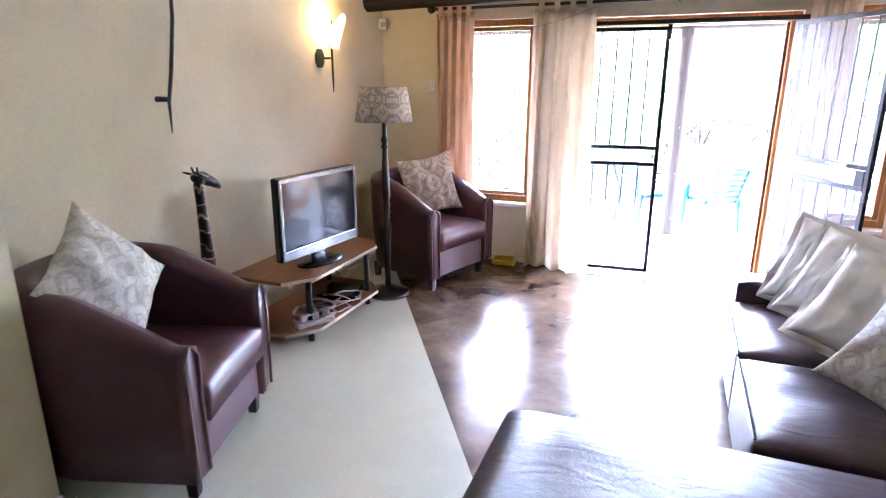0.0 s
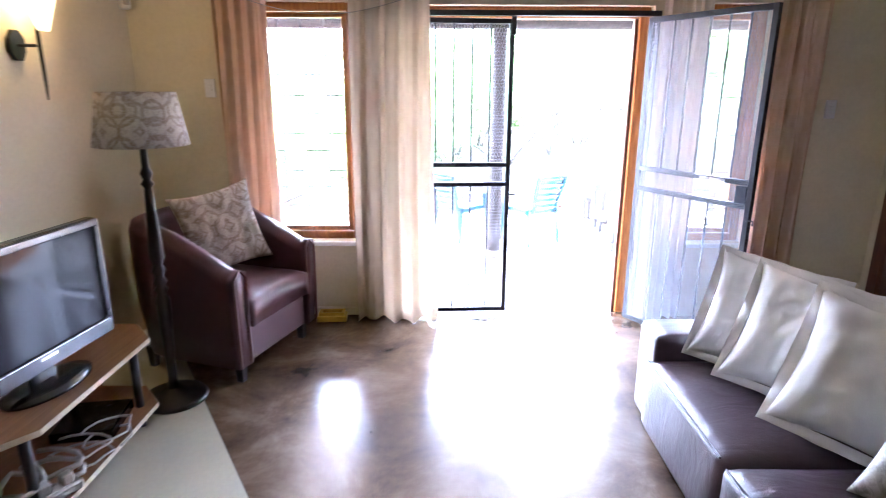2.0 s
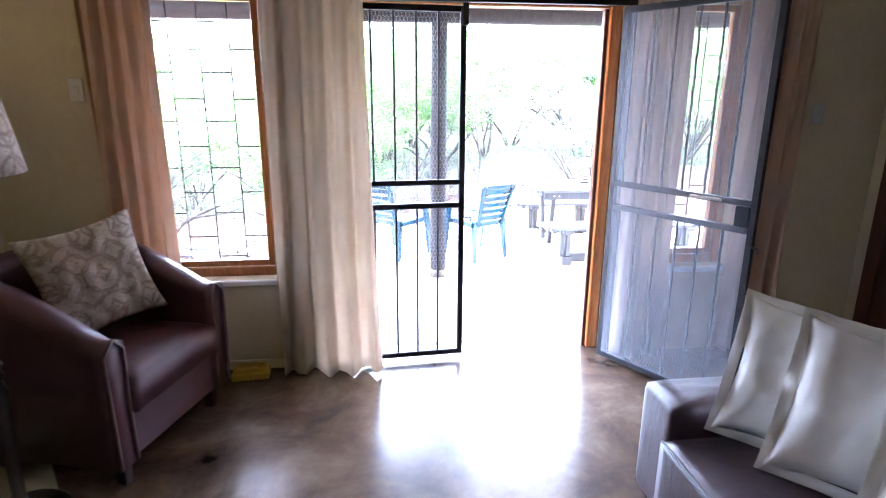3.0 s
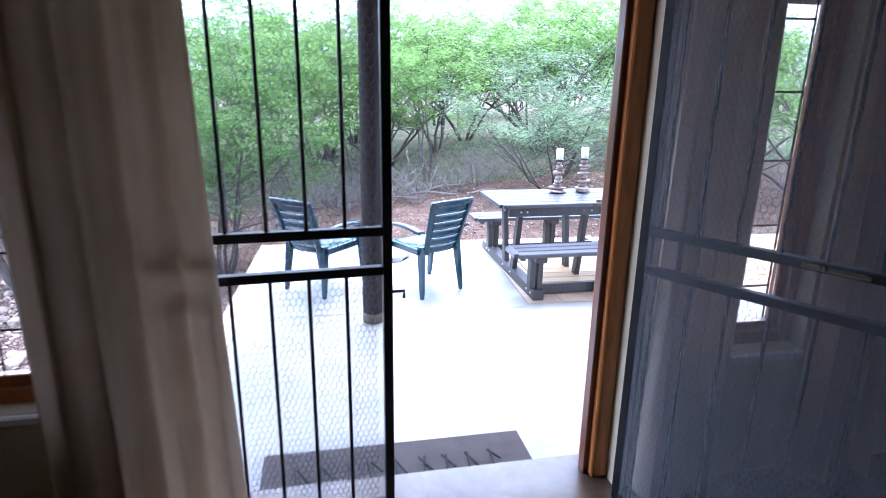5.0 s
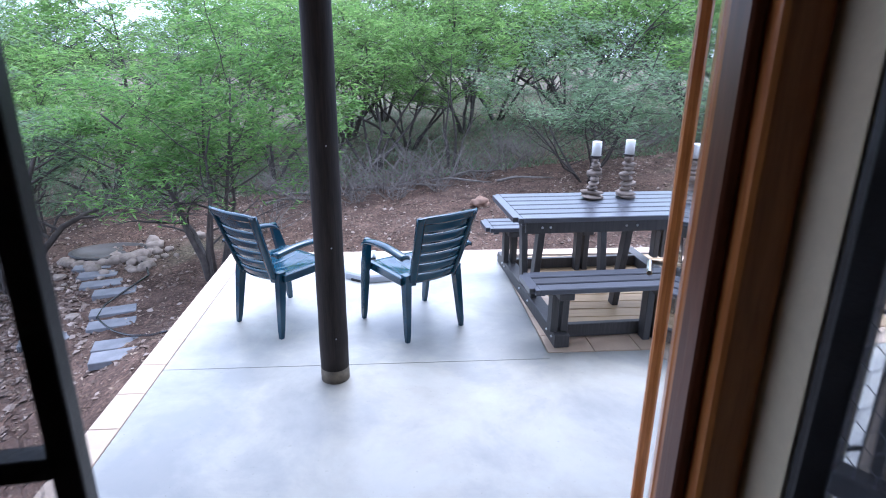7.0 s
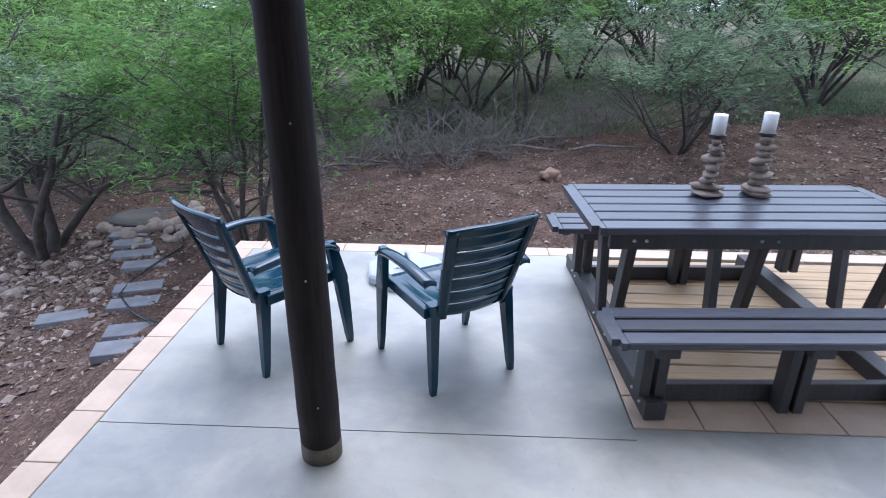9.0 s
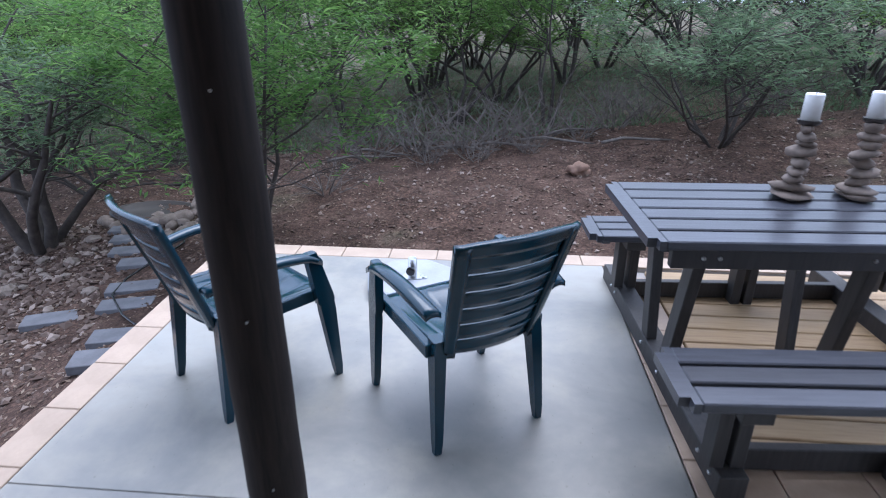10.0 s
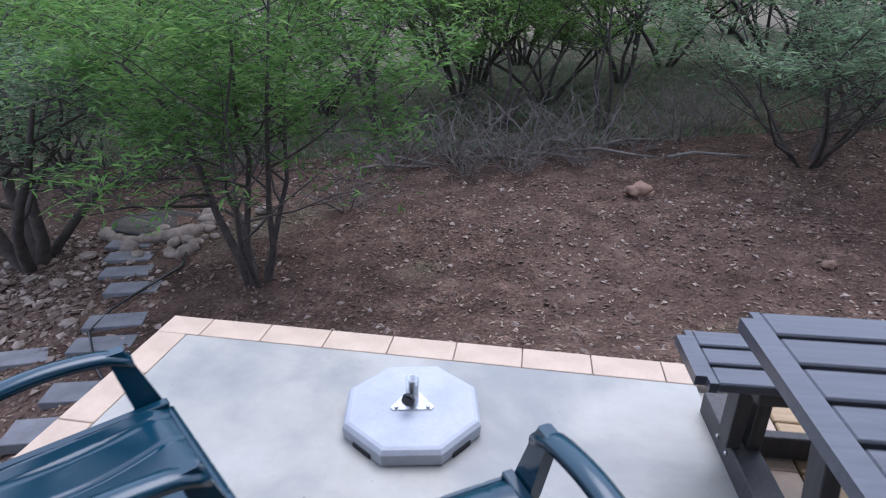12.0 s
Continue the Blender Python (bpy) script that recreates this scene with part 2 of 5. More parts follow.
GRAVEL = scatter_mat("mixed_gravel", [(0.0, (0.07, 0.048, 0.038)), (0.7, (0.135, 0.098, 0.078)), (1.0, (0.31, 0.25, 0.21))])
LITTER = scatter_mat("dry_leaf_litter", [(0.0, (0.05, 0.032, 0.023)), (0.6, (0.13, 0.09, 0.065)), (1.0, (0.28, 0.22, 0.165))])


def leaf_mat(name, stops):
    m, nt, b = node_mat(name, 0.55)
    g = nt.nodes.new("ShaderNodeNewGeometry")
    c = ramp(nt, g.outputs["Random Per Island"], stops)
    nt.links.new(c, b.inputs["Base Color"])
    b.inputs["Specular IOR Level"].default_value = 0.25
    t = nt.nodes.new("ShaderNodeBsdfTranslucent")
    ms = nt.nodes.new("ShaderNodeMixShader")
    ms.inputs["Fac"].default_value = 0.55
    nt.links.new(c, t.inputs["Color"])
    nt.links.new(b.outputs["BSDF"], ms.inputs[1])
    nt.links.new(t.outputs["BSDF"], ms.inputs[2])
    nt.links.new(ms.outputs["Shader"], nt.nodes["Material Output"].inputs["Surface"])
    return m


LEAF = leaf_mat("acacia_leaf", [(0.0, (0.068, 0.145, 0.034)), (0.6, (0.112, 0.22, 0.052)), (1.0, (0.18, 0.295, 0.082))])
# LEAF in brighter, yellower tones: the light on the thicket crowns is in the colour
LEAF_LIT = leaf_mat("acacia_leaf_lit", [(0.0, (0.105, 0.20, 0.05)), (0.6, (0.17, 0.30, 0.078)), (1.0, (0.26, 0.39, 0.12))])
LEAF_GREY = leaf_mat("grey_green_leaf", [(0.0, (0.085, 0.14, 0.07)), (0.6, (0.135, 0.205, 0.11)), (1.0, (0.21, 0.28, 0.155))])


def pattern_mat(name, base, line, scale):
    """Printed medallion fabric."""
    m, nt, b = node_mat(name, 0.9)
    v = coords(nt, (scale, scale, scale))
    masks = []
    for off, k in (((0, 0, 0), 9.0), ((0.5, 0.5, 0.5), 7.0)):
        ad = nt.nodes.new("ShaderNodeVectorMath")
        ad.inputs[1].default_value = off
        nt.links.new(v, ad.inputs[0])
        vo = nt.nodes.new("ShaderNodeTexVoronoi")
        vo.inputs["Scale"].default_value, vo.inputs["Randomness"].default_value = 1.0, 0.06
        nt.links.new(ad.outputs["Vector"], vo.inputs["Vector"])
        mu = nt.nodes.new("ShaderNodeMath")
        mu.operation = "PINGPONG"
        mu.inputs[1].default_value = 1 / k
        nt.links.new(vo.outputs["Distance"], mu.inputs[0])
        masks.append(ramp(nt, mu.outputs["Value"], [(0.022, (0, 0, 0)), (0.045, (1, 1, 1))]))
    lines = mix(nt, masks[0], masks[1], 1.0, "MULTIPLY")
    curls = ramp(nt, noise_tex(nt, v, 7, 3, 0.6, 2.0), [(0.44, (0.25, 0.25, 0.25)), (0.5, (1, 1, 1))])
    c = mix(nt, line, base, mix(nt, lines, curls, 0.45))
    nt.links.new(c, b.inputs["Base Color"])
    bump(nt, b, noise_tex(nt, coords(nt), 300, 2), 0.3, 0.003)
    b.inputs["Specular IOR Level"].default_value = 0.2
    return m


PRINT = pattern_mat("printed_medallion_fabric", (0.58, 0.51, 0.44), (0.27, 0.20, 0.155), 6.0)
PRINT_GREY = pattern_mat("grey_printed_fabric", (0.64, 0.61, 0.57), (0.40, 0.37, 0.35), 6.5)


def cloth_mat(name, c1, c2, see=0.35):
    m, nt, b = node_mat(name, 0.9)
    v = coords(nt)
    c = ramp(nt, noise_tex(nt, v, 5, 4), [(0.3, c1), (0.7, c2)])
    nt.links.new(c, b.inputs["Base Color"])
    bump(nt, b, noise_tex(nt, coords(nt, (1, 1, 0.3)), 220, 2), 0.25, 0.003)
    b.inputs["Specular IOR Level"].default_value = 0.15
    t = nt.nodes.new("ShaderNodeBsdfTranslucent")
    ms = nt.nodes.new("ShaderNodeMixShader")
    ms.inputs["Fac"].default_value = see
    nt.links.new(c, t.inputs["Color"])
    nt.links.new(b.outputs["BSDF"], ms.inputs[1])
    nt.links.new(t.outputs["BSDF"], ms.inputs[2])
    nt.links.new(ms.outputs["Shader"], nt.nodes["Material Output"].inputs["Surface"])
    return m


CURTAIN = cloth_mat("peach_curtain_cloth", (0.64, 0.46, 0.34), (0.72, 0.54, 0.41), 0.4)
SHEER = cloth_mat("cream_curtain_cloth", (0.71, 0.61, 0.50), (0.79, 0.70, 0.59), 0.5)


def glass_mat(name, tint=(0.9, 0.95, 0.95), rough=0.0):
    m, nt, b = node_mat(name, rough)
    b.inputs["Base Color"].default_value = (*tint, 1)
    b.inputs["Transmission Weight"].default_value = 1.0
    b.inputs["IOR"].default_value = 1.45
    return m


def gauze_mat():
    m, nt, b = node_mat("insect_gauze", 0.8)
    b.inputs["Base Color"].default_value = (0.40, 0.43, 0.48, 1)
    t = nt.nodes.new("ShaderNodeBsdfTransparent")
    ms = nt.nodes.new("ShaderNodeMixShader")
    ms.inputs["Fac"].default_value = 0.2
    nt.links.new(t.outputs["BSDF"], ms.inputs[1])
    nt.links.new(b.outputs["BSDF"], ms.inputs[2])
    nt.links.new(ms.outputs["Shader"], nt.nodes["Material Output"].inputs["Surface"])
    return m


GAUZE = gauze_mat()
GLASS = glass_mat("clear_glass", (1, 1, 1))


def screen_mat():
    m, nt, b = node_mat("dark_glossy_screen", 0.07)
    b.inputs["Base Color"].default_value = (0.012, 0.013, 0.016, 1)
    b.inputs["Specular IOR Level"].default_value = 0.07
    bump(nt, b, noise_tex(nt, coords(nt), 300, 2), 0.02, 0.001)
    return m


SCREEN = screen_mat()


def glow_mat():
    m, nt, b = node_mat("lit_alabaster_glass", 0.4)
    b.inputs["Base Color"].default_value = (0.8, 0.7, 0.5, 1)
    b.inputs["Emission Color"].default_value = (1.0, 0.72, 0.25, 1)
    b.inputs["Emission Strength"].default_value = 0.035
    return m


GLOW = glow_mat()

# ---- building blocks ----


def part(name, bm, material, parent=None, label="", smooth=False):
    me = bpy.data.meshes.new(name)
    if smooth:
        for f in bm.faces:
            f.smooth = True
    bm.to_mesh(me)
    bm.free()
    me.materials.append(material)
    ob = new(name, me)
    ob.parent = parent
    return tagged(ob, label)


def thing(name, label, category, place=(0, 0, 0), turn=0.0, group="", kind=""):
    ob = new(name)
    ob.empty_display_size = 0.1
    ob.matrix_basis = pose(*place, 0, 0, turn)
    return tagged(ob, label, category, group, kind)


def structure(name, bm, material, label, category, smooth=False):
    return tagged(part(name, bm, material, None, "", smooth), label, category, "", "structure")


def box(bm, lo, hi, bevel=0.0, turn=None, seg=1):
    """A box between two corners, bevelled, turned by a matrix about its middle."""
    lo, hi = Vector(lo), Vector(hi)
    mid, size = (lo + hi) / 2, hi - lo
    made = bmesh.ops.create_cube(bm, size=1.0)["verts"]
    bmesh.ops.scale(bm, vec=size, verts=made)
    if bevel:
        edges = list({e for v in made for e in v.link_edges})
        got = bmesh.ops.bevel(bm, geom=edges, offset=bevel, segments=seg, affect="EDGES", profile=0.5)
        made = list({v for f in got["faces"] for v in f.verts} | {v for v in made if v.is_valid})
    m = Matrix.Translation(mid) @ (turn if turn else Matrix())
    bmesh.ops.transform(bm, matrix=m, verts=made)
    return made


def one_box(lo, hi, bevel=0.004, turn=None, seg=1):
    bm = bmesh.new()
    box(bm, lo, hi, bevel, turn, seg)
    return bm


def tube(bm, pts, radii, n=8, caps=True):
    """A tapered round bar through points."""
    pts = [Vector(p) for p in pts]
    if isinstance(radii, (int, float)):
        radii = [radii] * len(pts)
    rings = []
    side = None
    for i, p in enumerate(pts):
        d = (pts[min(i + 1, len(pts) - 1)] - pts[max(i - 1, 0)]).normalized()
        if side is None:
            side = d.orthogonal().normalized()
        side = (side - d * side.dot(d)).normalized()
        up = d.cross(side)
        rings.append([bm.verts.new(p + radii[i] * (math.cos(a) * side + math.sin(a) * up)) for a in (2 * math.pi * k / n for k in range(n))])
    for a, b in zip(rings, rings[1:]):
        for k in range(n):
            bm.faces.new((a[k], a[(k + 1) % n], b[(k + 1) % n], b[k]))
    if caps:
        bm.faces.new(rings[0][::-1])
        bm.faces.new(rings[-1])
    return bm


def lathe(bm, profile, n=24, centre=(0, 0, 0)):
    """A turned shape: profile is a run of (radius, height)."""
    c = Vector(centre)
    rings = []
    for r, z in profile:
        rings.append([bm.verts.new(c + Vector((max(r, 1e-4) * math.cos(2 * math.pi * k / n), max(r, 1e-4) * math.sin(2 * math.pi * k / n), z))) for k in range(n)])
    for a, b in zip(rings, rings[1:]):
        for k in range(n):
            bm.faces.new((a[k], a[(k + 1) % n], b[(k + 1) % n], b[k]))
    bm.faces.new(rings[0][::-1])
    bm.faces.new(rings[-1])
    return bm


def sheet(bm, f, nu, nv, thick, way=(0, 0, -1)):
    """A curved panel of some thickness: f(u, v) gives the upper face."""
    w = Vector(way) * thick
    top = [[bm.verts.new(f(i / nu, j / nv)) for j in range(nv + 1)] for i in range(nu + 1)]
    low = [[bm.verts.new(Vector(f(i / nu, j / nv)) + w) for j in range(nv + 1)] for i in range(nu + 1)]
    for i in range(nu):
        for j in range(nv):
            bm.faces.new((top[i][j], top[i + 1][j], top[i + 1][j + 1], top[i][j + 1]))
            bm.faces.new((low[i][j], low[i][j + 1], low[i + 1][j + 1], low[i + 1][j]))
    for i in range(nu):
        bm.faces.new((top[i][0], low[i][0], low[i + 1][0], top[i + 1][0]))
        bm.faces.new((top[i][nv], top[i + 1][nv], low[i + 1][nv], low[i][nv]))
    for j in range(nv):
        bm.faces.new((top[0][j], top[0][j + 1], low[0][j + 1], low[0][j]))
        bm.faces.new((top[nu][j], low[nu][j], low[nu][j + 1], top[nu][j + 1]))
    bmesh.ops.recalc_face_normals(bm, faces=bm.faces)
    return bm


def prism(bm, corners, z0, z1):
    """An upright prism over a plan outline."""
    a = [bm.verts.new((x, y, z0)) for x, y in corners]
    b = [bm.verts.new((x, y, z1)) for x, y in corners]
    n = len(corners)
    for k in range(n):
        bm.faces.new((a[k], a[(k + 1) % n], b[(k + 1) % n], b[k]))
    bm.faces.new(a[::-1])
    bm.faces.new(b)
    bmesh.ops.recalc_face_normals(bm, faces=bm.faces)
    return bm


def stone_mesh(rng, sx, sy, sz, rough=0.25, sub=2):
    bm = bmesh.new()
    bmesh.ops.create_icosphere(bm, subdivisions=sub, radius=1.0)
    o = Vector((rng.uniform(-9, 9), rng.uniform(-9, 9), rng.uniform(-9, 9)))
    for v in bm.verts:
        k = 1 + rough * noise.noise(v.co * 1.3 + o) + rough * 0.4 * noise.noise(v.co * 3.1 + o)
        v.co = Vector((v.co.x * sx * k, v.co.y * sy * k, v.co.z * sz * k))
    return bm


def pillow_mesh(w, h, t, seed=0, flange=0.0):
    """A stuffed square cushion in its own x, z plane, thick in y, with pinched corners."""
    bm = bmesh.new()
    n = 28
    rng = random.Random(seed)
    o = Vector((rng.uniform(0, 50), 0, 0))

    def at(i, j, s):
        u, v = 2 * i / n - 1, 2 * j / n - 1
        full = max(0.0, (1 - abs(u) ** 2.2) * (1 - abs(v) ** 2.2)) ** 0.55
        pull = 1 - 0.12 * (1 - abs(u) ** 2) * abs(v) ** 3, 1 - 0.12 * (1 - abs(v) ** 2) * abs(u) ** 3
        wr = (0.034 * noise.noise(Vector((u * 2.3, v * 2.3, s)) + o) + 0.018 * noise.noise(Vector((u * 6, v * 3.5, s + 5)) + o)) * full
        return Vector((u * w / 2 * pull[1], s * (t / 2 * full + 0.004) + wr + s * 0.007 * math.sin(9 * math.atan2(v, u) + 3 * math.sin(5 * u + seed)) * max(abs(u), abs(v)) ** 3 * full, v * h / 2 * pull[0]))

    for s in (1, -1):
        g = [[bm.verts.new(at(i, j, s)) for j in range(n + 1)] for i in range(n + 1)]
        for i in range(n):
            for j in range(n):
                q = (g[i][j], g[i + 1][j], g[i + 1][j + 1], g[i][j + 1])
                bm.faces.new(q if s < 0 else q[::-1])
    bmesh.ops.remove_doubles(bm, verts=bm.verts, dist=0.009)
    return bm


# ---- the house ----
X_L, X_R, Y_B, Y_W, Y_O, H = -2.45, 2.62, -2.3, 5.08, 5.30, 2.62
PATIO_Z = -0.28


def wall_with_holes(name, x0, x1, y0, y1, z0, z1, holes, material, label):
    """A wall along x, built of blocks round its openings (x0, x1, z0, z1)."""
    bm = bmesh.new()
    cuts = sorted({x0, x1, *(h[0] for h in holes), *(h[1] for h in holes)})
    for a, b in zip(cuts, cuts[1:]):
        hole = [h for h in holes if h[0] <= a and h[1] >= b]
        if not hole:
            box(bm, (a, y0, z0), (b, y1, z1))
        else:
            if hole[0][2] > z0:
                box(bm, (a, y0, z0), (b, y1, hole[0][2]))
            box(bm, (a, y0, hole[0][3]), (b, y1, z1))
    return structure(name, bm, material, label, "wall")


W1, W2, DO = (-1.76, -0.99, 0.56, 2.15), (1.04, 1.72, 0.56, 2.15), (-0.82, 0.955, -0.30, 2.13)
wall_with_holes("wall_north", X_L - 0.2, X_R + 0.2, Y_W, Y_O, -0.3, H, (W1, DO, W2), WALL, "cream plastered wall with a doorway and two windows")
structure("wall_west", one_box((X_L - 0.2, 1.17, -0.3), (X_L, Y_W, H), 0), WALL, "cream plastered wall behind the television", "wall")
structure("wall_return", one_box((X_L - 0.2, Y_B, -0.3), (-1.90, 1.17, H), 0.004), WALL, "cream plastered wall pier beside the armchair", "wall")
structure("wall_east", one_box((X_R, Y_B, -0.3), (X_R + 0.2, Y_W, H), 0), WALL, "cream plastered side wall", "wall")
structure("wall_south", one_box((X_L - 0.2, Y_B - 0.2, -0.3), (X_R + 0.2, Y_B, H), 0), WALL, "cream plastered back wall", "wall")
structure("ceiling", one_box((X_L - 0.2, Y_B - 0.2, H), (X_R + 0.2, Y_O, H + 0.1), 0), CEIL, "pale boarded ceiling", "ceiling")
structure("house_plinth", one_box((X_L - 0.3, Y_B - 0.3, -3.0), (X_R + 0.3, Y_O - 0.02, -0.306), 0), WALL_OUT, "plastered house plinth", "plinth")

# floor in two finishes, parted by a slanting joint
J0, J1 = (-2.45, 5.07), (2.21, -2.30)
jx, jy = J1[0] - J0[0], J1[1] - J0[1]
jl = math.hypot(jx, jy)
nx, ny = -jy / jl * 0.004, jx / jl * 0.004
bm = prism(bmesh.new(), [(X_L, Y_B), (J1[0] - nx, J1[1]), (J0[0], J0[1] - ny)], -0.3, 0.0)
structure("floor_screed", bm, SCREED, "pale cream-green screed floor", "floor")
bm = prism(bmesh.new(), [(J1[0] + nx, J1[1]), (X_R, Y_B), (X_R, Y_W), (X_L, Y_W), (J0[0], J0[1] + ny)], -0.3, 0.0)
box(bm, (DO[0], Y_W, -0.3), (DO[1], Y_O + 0.02, -0.003))
structure("floor_stained", bm, STAINED, "glossy brown stained concrete floor", "floor")
structure("floor_joint", prism(bmesh.new(), [(J0[0], J0[1] - 0.006), (J1[0] - 0.004, J1[1]), (J1[0] + 0.004, J1[1]), (J0[0], J0[1] + 0.006)], -0.28, -0.004), GROUT, "dark joint between two floor finishes", "floor joint")

bm = bmesh.new()
box(bm, (-1.90, Y_B, 0.0), (-1.885, 1.17, 0.08), 0.003)
structure("baseboard_pier", bm, WHITE, "white painted skirting on the pier", "skirting")
bm = bmesh.new()
box(bm, (-0.955, Y_W - 0.012, 0.0), (-0.84, Y_W, 0.06), 0.003)
box(bm, (X_L, Y_W - 0.012, 0.0), (-0.96, Y_W, 0.06), 0.003)
structure("baseboard_north", bm, WALL, "low plastered skirting", "skirting")

# ceiling poles and curtain rod
beam = thing("ceiling_beam", "dark gum pole beam along the wall head", "beam")
bm = bmesh.new()
tube(bm, [(X_L, 4.80, 2.30), (-1, 4.79, 2.325), (1, 4.80, 2.33), (X_R, 4.80, 2.33)], [0.085, 0.075, 0.075, 0.075], 12)
part("pole", bm, POLE, beam, "", True)
rod = thing("curtain_rod", "black iron curtain rod with ball finials", "curtain rod")
part("rod", tube(bmesh.new(), [(-1.90, 4.97, 2.235), (2.16, 4.97, 2.235)], 0.013, 10), STEEL, rod, "", True)
for x in (-1.915, 2.175):
    part("finial", lathe(bmesh.new(), [(0.008, -0.035), (0.03, -0.02), (0.036, 0), (0.03, 0.02), (0.008, 0.035)], 14, (x, 4.97, 2.235)), STEEL, rod, "", True)
for x in (-1.86, 0.10, 2.1):
    part("bracket", one_box((x - 0.01, 4.955, 2.222), (x + 0.01, Y_W, 2.248), 0.002), STEEL, rod)


def curtain(name, label, x0, x1, top, foot, y, waves, mat, seed, flare=0.0, drag=0.0, tabs=4):
    c = thing(name, label, "curtain")
    rng = random.Random(seed)
    ph, ph2 = rng.uniform(0, 6), rng.uniform(0, 6)

    def f(u, v):
        z = top + (foot - top) * v
        amp = 0.022 + 0.022 * v
        x = x0 + (x1 - x0) * u + drag * v * v + flare * v * (u - 0.5)
        yy = y + amp * math.sin(waves * 2 * math.pi * u + ph + 0.6 * math.sin(3 * v + ph2)) + 0.010 * math.sin(waves * 4.3 * math.pi * u + 5 * v + ph2)
        lift = 0.015 * math.sin(9 * u + ph) * max(0.0, v - 0.93) / 0.07
        return Vector((x, yy, z + lift))

    part("cloth", sheet(bmesh.new(), f, 72, 30, 0.003, (0, 1, 0)), mat, c, "", True)
    for k in range(tabs):
        u = (k + 0.5) / tabs
        x = x0 + (x1 - x0) * u
        bm = bmesh.new()
        box(bm, (x - 0.022, y - 0.022, top - 0.05), (x + 0.022, y - 0.016, top + 0.055), 0.002)
        box(bm, (x - 0.022, y + 0.014, top - 0.05), (x + 0.022, y + 0.02, top + 0.055), 0.002)
        box(bm, (x - 0.022, y - 0.022, top + 0.05), (x + 0.022, y + 0.02, top + 0.056), 0.002)
        tab = part("tab", bm, mat, c)
        part("button", lathe(bmesh.new(), [(0.004, -0.004), (0.017, 0), (0.015, 0.006), (0.004, 0.009)], 12, (0, 0, 0)), mat, tab).matrix_basis = pose(x, y - 0.028, top - 0.035, 90, 0, 0)
    return c


CY = 4.965
curtain("curtain", "peach cotton tab-top curtain drawn open beside the window", -1.86, -1.52, 2.195, 0.03, CY, 4, CURTAIN, 1)
curtain("curtain", "cream cotton tab-top curtain hanging to the floor between window and door", -1.0, -0.495, 2.195, 0.012, CY - 0.01, 4, SHEER, 2, 0.06, 0.03)
curtain("curtain", "cream tab-top curtain behind the open gate", 0.98, 1.29, 2.195, 0.03, CY, 5, SHEER, 3, tabs=3)
curtain("curtain", "peach cotton tab-top curtain beside the far window", 1.66, 2.03, 2.195, 0.03, CY, 4, CURTAIN, 4, tabs=3)

string = thing("hanging_cord", "thin white cord drooping between the curtains", "cord")
part("cord", tube(bmesh.new(), [(-1.80 + 1.3 * k / 14, 4.915, 2.19 - 0.14 * math.sin(math.pi * k / 14)) for k in range(15)], 0.0025, 5), CABLE, string)


def window(name, hole, seed):
    x0, x1, z0, z1 = hole
    w = tagged(new(name), "varnished wood casement window with steel burglar bars", "window", "", "structure")
    ya, yb = Y_W + 0.07, Y_W + 0.14
    t = 0.055
    for n, lo, hi in (("window_frame", (x0, ya, z0), (x0 + t, yb, z1)), ("window_frame", (x1 - t, ya, z0), (x1, yb, z1)),
                      ("window_frame", (x0 + t, ya, z1 - t), (x1 - t, yb, z1)), ("window_frame", (x0 + t, ya, z0), (x1 - t, yb, z0 + t))):
        part(n, one_box(lo, hi, 0.006), FRAMEWOOD, w)
    s = 0.035
    a0, a1, c0, c1 = x0 + t + 0.003, x1 - t - 0.003, z0 + t + 0.003, z1 - t - 0.003
    for lo, hi in (((a0, ya + 0.014, c0), (a0 + s, yb - 0.012, c1)), ((a1 - s, ya + 0.014, c0), (a1, yb - 0.012, c1)),
                   ((a0 + s, ya + 0.014, c1 - s), (a1 - s, yb - 0.012, c1)), ((a0 + s, ya + 0.014, c0), (a1 - s, yb - 0.012, c0 + s))):
        part("sash", one_box(lo, hi, 0.004), FRAMEWOOD, w)
    pane = part("pane", one_box((a0 + s, ya + 0.03, c0 + s), (a1 - s, ya + 0.034, c1 - s), 0), GLASS, w)
    pane.visible_shadow = False
    part("window_sill", one_box((x0 + 0.002, Y_W - 0.02, z0 - 0.035), (x1 - 0.002, ya - 0.002, z0 - 0.002), 0.006), WHITE, w, "white painted inner sill")
    bm = bmesh.new()
    yy = yb + 0.02
    cols = [x0 + 0.07 + (x1 - x0 - 0.14) * k / 4 for k in range(5)]
    for k, x in enumerate(cols):
        tube(bm, [(x, yy, z0 + 0.03), (x, yy, z1 - 0.03)], 0.0045, 6)
    for k in range(4):
        z = z0 + 0.10 + (0.12 if k % 2 else 0.0)
        while z < z1 - 0.06:
            tube(bm, [(cols[k], yy, z), (cols[k + 1], yy, z)], 0.0045, 6)
            z += 0.26
    part("burglar_bars", bm, STEEL, w, "black steel burglar bars in a brick pattern")
    return w


window("window_1", W1, 1)
window("window_2", W2, 2)

